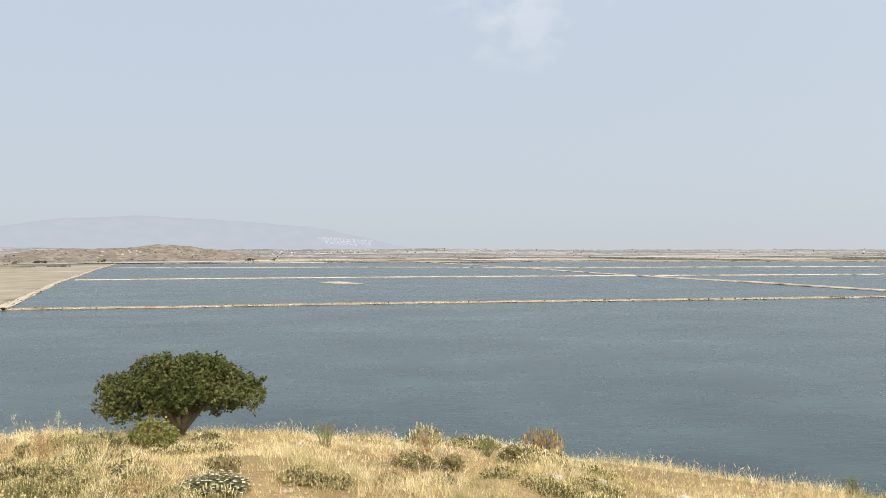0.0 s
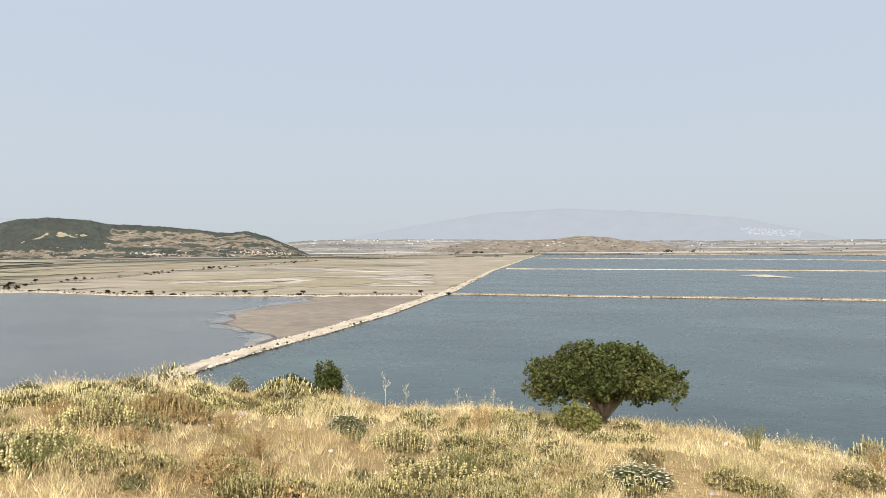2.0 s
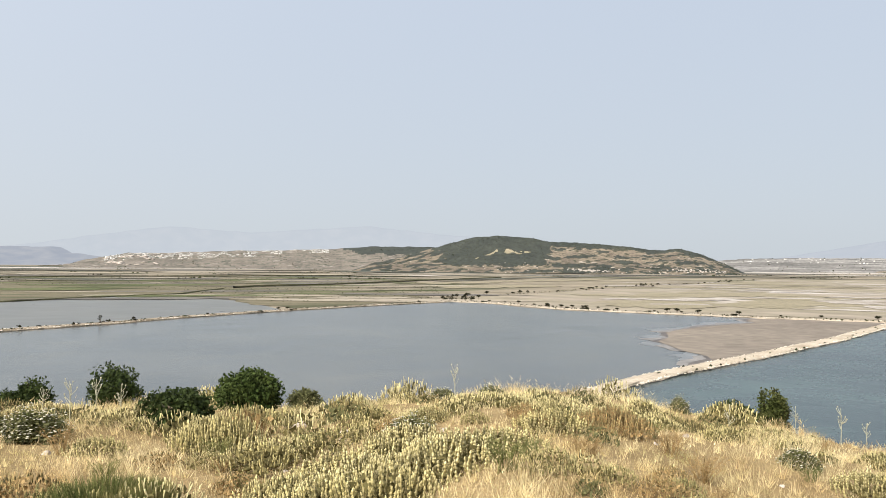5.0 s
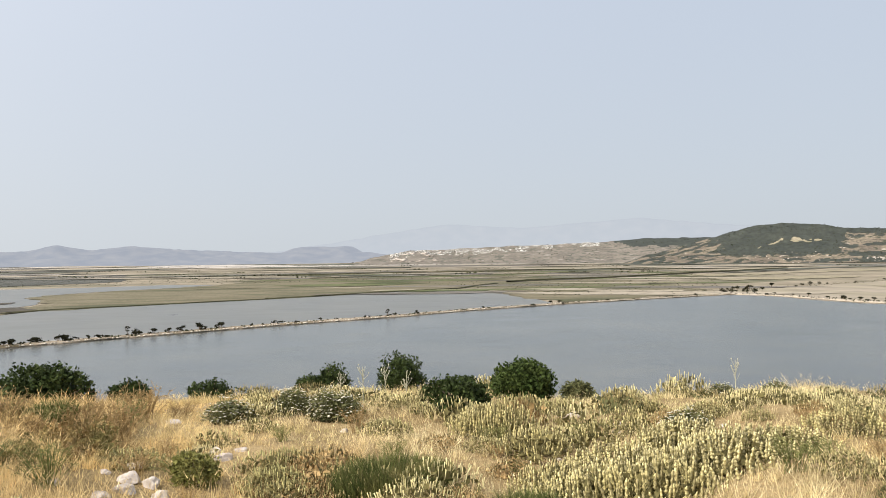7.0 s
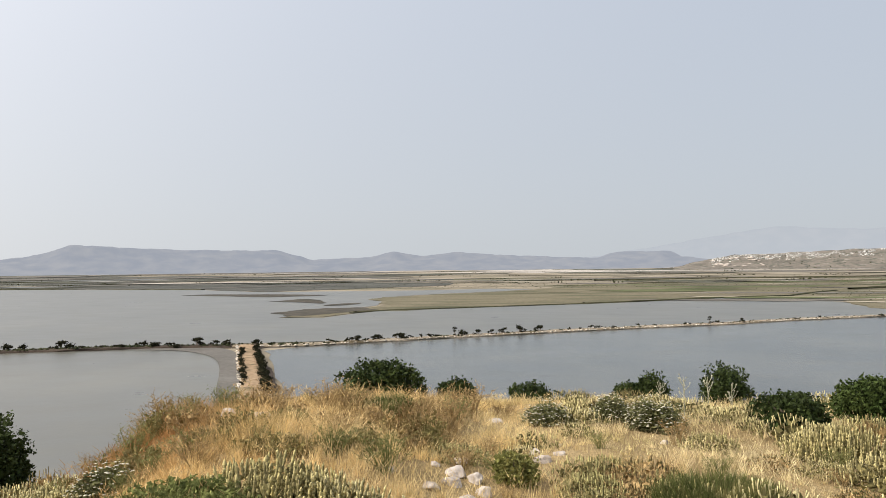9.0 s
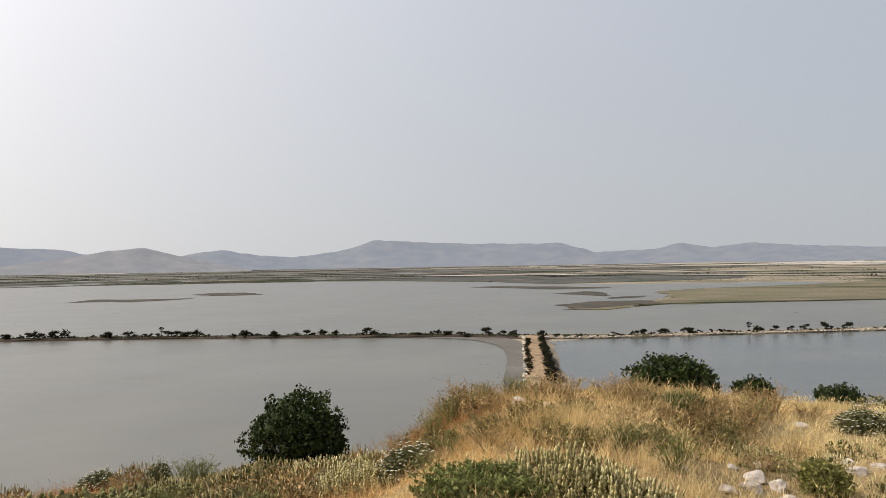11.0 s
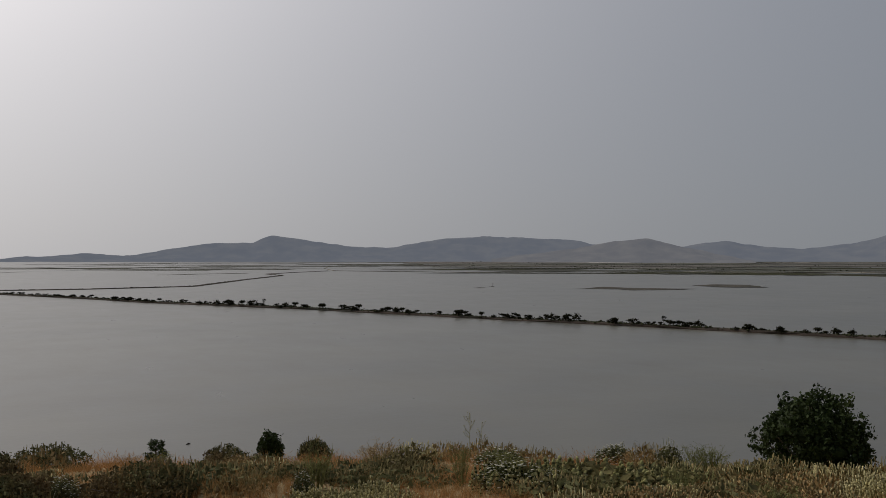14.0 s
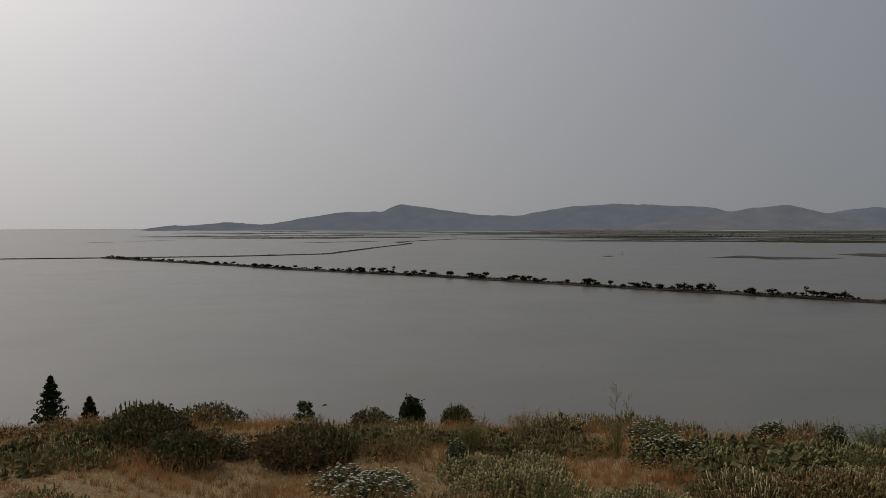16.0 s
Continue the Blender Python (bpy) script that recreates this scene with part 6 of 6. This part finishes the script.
def feathery_weed(az, r, width, height, mat, label, n=150):
    """A bushy annual: a fan of thin stems, each set with short side shoots and narrow leaves."""
    h = holder("feathery_weed", label, "weed")
    h.matrix_basis = Matrix.Translation(on_hill(az, r)) @ Matrix.Rotation(radians(az), 4, "Z")
    stems, spots = [], []
    for i in range(n):
        a, q = rng.uniform(0, 6.283), math.sqrt(rng.random())
        foot = np.array([math.cos(a), math.sin(a), 0]) * q * width * 0.28
        tip = np.array([math.cos(a), math.sin(a), 0]) * q * width * rng.uniform(0.36, 0.54) + np.array([0, 0, height * rng.uniform(0.55, 1.05) * (1 - 0.42 * q * q)])
        mid = (foot + tip) / 2 + rng.normal(size=3) * 0.03
        stems.append(tube([tuple(foot), tuple(mid), tuple(tip)], [0.006, 0.0045, 0.002], 3))
        k = rng.random((26, 1)) ** 0.7
        spots.append(foot + (mid - foot) * np.minimum(k * 2, 1) + (tip - mid) * np.maximum(k * 2 - 1, 0) + rng.normal(size=(26, 3)) * 0.028 * (1.25 - k))
    part("stem", mesh_from("stem", *merge(stems), mat), h)
    spots = np.concatenate(spots)
    tagged(part("foliage", mesh_from("foliage", *leaves(spots, 0.016, 0.45, 2.6), mat), h), kind="stuff")


for az, r, w, h in ((116.2, 9.7, 0.5, 0.36), (114.7, 10.6, 0.5, 0.34), (109.1, 7.5, 0.8, 0.22), (113.3, 8.2, 0.6, 0.2), (111.4, 8.6, 0.6, 0.22), (117.3, 10.0, 0.3, 0.2), (107.3, 12.3, 0.5, 0.26)):
    feathery_weed(az, r, w, h, WEEDOLIVE, "bushy olive-brown weed going to seed in dry grass", int(90 * w))
for i in range(22):
    w = rng.uniform(0.35, 0.8)
    feathery_weed(rng.uniform(97, 117.5), rng.uniform(7.6, 12.2), w, w * rng.uniform(0.28, 0.42), WEEDOLIVE if i % 3 else DRYSTEM, "bushy olive-brown weed going to seed in dry grass" if i % 3 else "bushy dry brown weed in the grass", int(85 * w))
feathery_weed(100.1, 8.8, 0.8, 0.5, WEEDOLIVE, "tall bushy olive weed in dry grass", 110)
feathery_weed(111.2, 12.0, 0.85, 0.22, WEEDOLIVE, "low olive weed at the brow of the hill", 90)
feathery_weed(114.9, 5.75, 0.95, 0.26, WEEDGREEN, "dense fresh green feathery bush beside flower spikes", 420)


def green_clump(az, r, width, height):
    """A tuft of fine green blades that arch outwards."""
    n = 5200
    a, q = rng.uniform(0, 6.283, n), np.sqrt(rng.random(n)) * width * 0.34
    x, y = np.cos(a) * q, np.sin(a) * q * 0.8
    out = rng.normal(a, 0.7)
    tall = height * rng.uniform(0.45, 1.0, n) * (1 - 0.5 * (q / (width * 0.34)) ** 2)
    reach = tall * rng.uniform(0.1, 0.8, n)
    t = rng.uniform(0, 6.283, n)
    sx, sy = np.cos(t) * 0.006, np.sin(t) * 0.006
    v = np.stack([np.stack([x - sx, y - sy, 0 * x - 0.03], 1), np.stack([x + sx, y + sy, 0 * x - 0.03], 1), np.stack([x + np.cos(out) * reach, y + np.sin(out) * reach, tall], 1)], 1)
    h = holder("grass_clump", "fresh green tuft of fine arching grass", "grass")
    h.matrix_basis = Matrix.Translation(on_hill(az, r)) @ Matrix.Rotation(radians(az), 4, "Z")
    tagged(part("foliage", mesh_from("foliage", v.reshape(-1, 3), np.arange(n * 3).reshape(n, 3), FRESH), h), kind="stuff")


FRESH = two_tone("fresh_green_blades", (0.07, 0.092, 0.028), (0.14, 0.145, 0.05), 5.0, (0.30, 0.25, 0.11), islands=0.5, through_light=0.25, third=0.6)
green_clump(80.2, 7.1, 1.35, 0.38)
green_clump(78.0, 7.3, 0.7, 0.28)
green_clump(71.0, 6.2, 0.6, 0.30)
green_clump(125.5, 11.2, 0.9, 0.32)
green_clump(101.5, 10.6, 0.6, 0.34)


TAKEN.append((at(96.3, 7.3).x, at(96.3, 7.3).y, 1.0))
for az, r, w, h in ((97.4, 7.3, 0.24, 0.18), (96.2, 7.0, 0.2, 0.2), (95.2, 7.2, 0.18, 0.22), (98.8, 7.1, 0.2, 0.16), (96.9, 8.2, 0.28, 0.18), (94.0, 8.4, 0.24, 0.2), (91.2, 8.3, 0.22, 0.18), (99.6, 6.6, 0.2, 0.14), (97.9, 6.2, 0.22, 0.16), (93.0, 9.2, 0.2, 0.14),
                    (118.1, 11.0, 0.28, 0.44), (119.3, 10.8, 0.2, 0.26), (120.9, 10.6, 0.3, 0.24), (121.5, 10.5, 0.24, 0.2), (117.5, 11.2, 0.2, 0.3), (109.6, 11.4, 0.5, 0.18), (111.4, 11.6, 0.44, 0.2), (113.2, 11.2, 0.3, 0.16)):
    count[0] += 1
    ROCKS.put(count[0], stand(az, r, w * 1.0, h * 0.74, 0.0))


def conifer(az, r, width, height):
    h = holder("conifer", "small dark pointed conifer on the slope below", "tree")
    h.matrix_basis = Matrix.Translation(on_hill(az, r))
    part("trunk", mesh_from("trunk", *tube([(0, 0, -0.2), (0, 0, height)], [0.05, 0.01], 6), BARK), h)
    n = 1500
    t = rng.random(n) ** 0.8
    a = rng.uniform(0, 6.28, n)
    layer = 0.72 + 0.28 * np.sin(t * 60)
    q = width * 0.85 * (1 - t) ** 0.8 * layer * rng.random(n) ** 0.4
    v, f = leaves(np.stack([np.cos(a) * q, np.sin(a) * q, 0.15 + t * (height - 0.15)], 1), 0.07, 0.4, 1.8)
    part("foliage", mesh_from("foliage", v, f, DARKLEAF), h)


conifer(184.0, 24.1, 0.6, 1.35)
conifer(186.2, 24.2, 0.95, 2.0)


def sapling(az, r, tall, puffs, label):
    """A slender young tree: bare stems that carry open tufts."""
    h = holder("sapling", label, "tree")
    h.matrix_basis = Matrix.Translation(on_hill(az, r)) @ Matrix.Rotation(radians(az), 4, "Z")
    trunk, crown = [tube([(0, 0, -0.2), (0.02, 0, tall * 0.5), (0, 0, tall * 0.8)], [0.035, 0.025, 0.012], 6)], []
    for x, lo, hi, w in puffs:
        trunk.append(tube([(0, 0, lo * 0.6), (x * 0.6, 0, (lo + hi) * 0.45), (x, 0, (lo + hi) / 2)], [0.02, 0.015, 0.008], 5))
        crown.append(rosettes(shell(int(170 * w), w, hi, lo, 0.3, 0.25) + np.array([x, 0, 0]), 8, 0.025, 0.032))
    part("trunk", mesh_from("trunk", *merge(trunk), BARK), h)
    part("foliage", mesh_from("foliage", *merge(crown), DARKLEAF), h)


sapling(170.6, 20.0, 0.9, ((0.0, 0.72, 0.92, 0.36), (-0.12, 0.5, 0.66, 0.2), (0.13, 0.54, 0.72, 0.18)), "small open-crowned sapling on the slope")


# scattered plants that fill the slope
def scatter():
    made, single, green, brown = 0, 0, [], []
    while made < 600:
        az = rng.uniform(-31, 190)
        brow = float(np.interp(az, BROW_A[:, 0], BROW_A[:, 2]))
        r = 5.8 + (brow * 1.03 - 5.8) * rng.random()
        p = at(az, r)
        if any(math.hypot(p.x - x, p.y - y) < q for x, y, q in TAKEN):
            continue
        n = noise.noise(Vector((p.x, p.y, 0)) * 0.45)
        cover = 0.10 if 93 < az < 119 else (0.16 if az < 22 else (0.22 if az > 125 else (0.46 if az < 64 else 0.36)))
        if r > brow * 0.8:
            cover -= 0.2
        if n + cover + rng.uniform(-0.25, 0.25) < 0.42:
            continue
        made += 1
        w = rng.uniform(0.45, 0.9) * (0.62 if az < 64 else 1.0)
        h = w * rng.uniform(0.28, 0.42) + 0.04
        # the darkened kind prevails southward, imitating backlit cushions
        dry = rng.random() < (0.75 if az > 128 else 0.2)
        if dry and az > 128:
            w *= 1.3
        m = stand(az, r, w, h)
        if r < 9.2 and single < 105:
            single += 1
            (MID_DRYSPIKES if dry else MID_SPIKES).put(made, m)
        else:
            (brown if dry else green).append(m)
    shrub_mass("spiky_shrubs", "low pale yellow-green spiky shrubs across the slope", green, [SPIKE, SPIKELEAF])
    shrub_mass("brown_shrubs", "low brownish drying shrubs across the slope, darkened as if backlit", brown, [DRYSPIKE, WEEDLEAF])
    for i in range(30):
        az, r = rng.uniform(-30, 190), rng.uniform(6.5, 15)
        (WEEDS if rng.random() < 0.5 else DRYWEEDS).put(i, stand(az, r, rng.uniform(0.35, 0.7), rng.uniform(0.2, 0.36)))
    for i in range(46):
        w = rng.uniform(0.3, 0.6)
        (WEEDS if rng.random() < 0.45 else DRYWEEDS).put(i, stand(rng.uniform(93, 121), rng.uniform(7, 13), w, w * 0.6))
    for i in range(26):
        w = rng.uniform(0.25, 0.5)
        (WEEDS if rng.random() < 0.4 else DRYWEEDS).put(i, stand(rng.uniform(20, 92), rng.uniform(6.2, 9.5), w, w * 0.55))
    for i in range(9):
        FLOWERS.put(i, stand(rng.uniform(15, 190), rng.uniform(7, 14), rng.uniform(0.3, 0.5), rng.uniform(0.22, 0.32)))
    for i in range(60):
        az = rng.uniform(-28, 190)
        ROCKS.put(i, stand(az, rng.uniform(6.5, 13), rng.uniform(0.06, 0.16), rng.uniform(0.06, 0.14)))


scatter()


def build_grass(n, straws):
    """Short dry turf of single blades, and taller straws with seed heads."""
    def spots(m):
        az = np.where(rng.random(m) < 0.95, rng.uniform(-33, 194, m), rng.uniform(194, 327, m))
        az = np.where(rng.random(m) < 0.12, rng.uniform(92, 120, m), az)
        az = np.where(rng.random(m) < 0.14, rng.uniform(122, 192, m), az)
        r = np.where(rng.random(m) < 0.90, 4.8 + 16.0 * rng.random(m) ** 1.2, 0.5 + 4.5 * rng.random(m) ** 0.7)
        a = np.radians(az)
        x, y = -r * np.sin(a), r * np.cos(a)
        cell = 0.23
        row = np.round(y / cell)
        shift = 0.5 * cell * (row % 2)
        cx, cy = np.round((x - shift) / cell) * cell + shift, row * cell
        jx = cx + 0.1 * np.sin(cx * 91.7 + cy * 47.3)
        jy = cy + 0.1 * np.sin(cx * 31.9 + cy * 77.1)
        pull = (rng.random(m) < 0.72) * rng.uniform(0.45, 0.92, m)
        x, y = x + (jx - x) * pull, y + (jy - y) * pull
        clump = (0.5 + 0.5 * np.sin(cx * 57.1 + cy * 83.9)) * (0.6 + 0.4 * np.sin(x * 2.3 + 2.1 * np.sin(y * 1.1)))
        dense = np.clip(1 - np.abs(az - 105) / 16, 0, 1)
        free = np.ones(m, bool)
        for px, py, q in TAKEN:
            free &= (x - px) ** 2 + (y - py) ** 2 > (q * 0.72) ** 2
        free |= rng.random(m) < 0.2
        return x[free], y[free], ground_z(x, y)[free], r[free], clump[free], dense[free]
    x, y, z, r, clump, dense = spots(n)
    n = len(x)
    tall = (0.055 + 0.15 * clump + 0.10 * dense) * rng.uniform(0.45, 1.3, n)
    wide = (0.0011 + 0.00025 * r) * rng.uniform(0.6, 1.2, n)
    turn, wind = rng.uniform(0, 6.283, n), rng.uniform(0, 6.283, n)
    lean = tall * rng.uniform(0.15, 1.1, n)
    sx, sy = np.cos(turn) * wide, np.sin(turn) * wide
    v = np.stack([np.stack([x - sx, y - sy, z - 0.02], 1), np.stack([x + sx, y + sy, z - 0.02], 1), np.stack([x + np.cos(wind) * lean, y + np.sin(wind) * lean, z + tall], 1)], 1)
    f = np.arange(n * 3).reshape(n, 3)
    # straws: a bent stem and a drooping head
    x, y, z, r, clump, dense = spots(straws)
    straws = len(x)
    tall = (0.10 + 0.17 * clump + 0.12 * dense) * rng.uniform(0.6, 1.3, straws)
    wide = 0.0007 + 0.00014 * r
    turn, wind = rng.uniform(0, 6.283, straws), rng.uniform(0, 6.283, straws)
    lean = tall * rng.uniform(0.1, 0.6, straws)
    dx, dy = np.cos(wind) * lean, np.sin(wind) * lean
    sx, sy = np.cos(turn) * wide, np.sin(turn) * wide
    b = rng.uniform(1.4, 2.4, straws)
    w = np.stack([np.stack([x - sx, y - sy, z - 0.02], 1), np.stack([x + sx, y + sy, z - 0.02], 1),
                  np.stack([x + dx * 0.5 + sx * b, y + dy * 0.5 + sy * b, z + tall * 0.78], 1), np.stack([x + dx * 0.5 - sx * b, y + dy * 0.5 - sy * b, z + tall * 0.78], 1),
                  np.stack([x + dx, y + dy, z + tall], 1)], 1)
    k = np.arange(straws)[:, None] * 5 + n * 3
    mid = np.concatenate([k + np.array([[0, 1, 2]]), k + np.array([[3, 2, 4]])])
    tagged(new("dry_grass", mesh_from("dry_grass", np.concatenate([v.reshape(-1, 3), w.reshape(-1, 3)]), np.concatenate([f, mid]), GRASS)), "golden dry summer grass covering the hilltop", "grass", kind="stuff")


build_grass(540000, 66000)
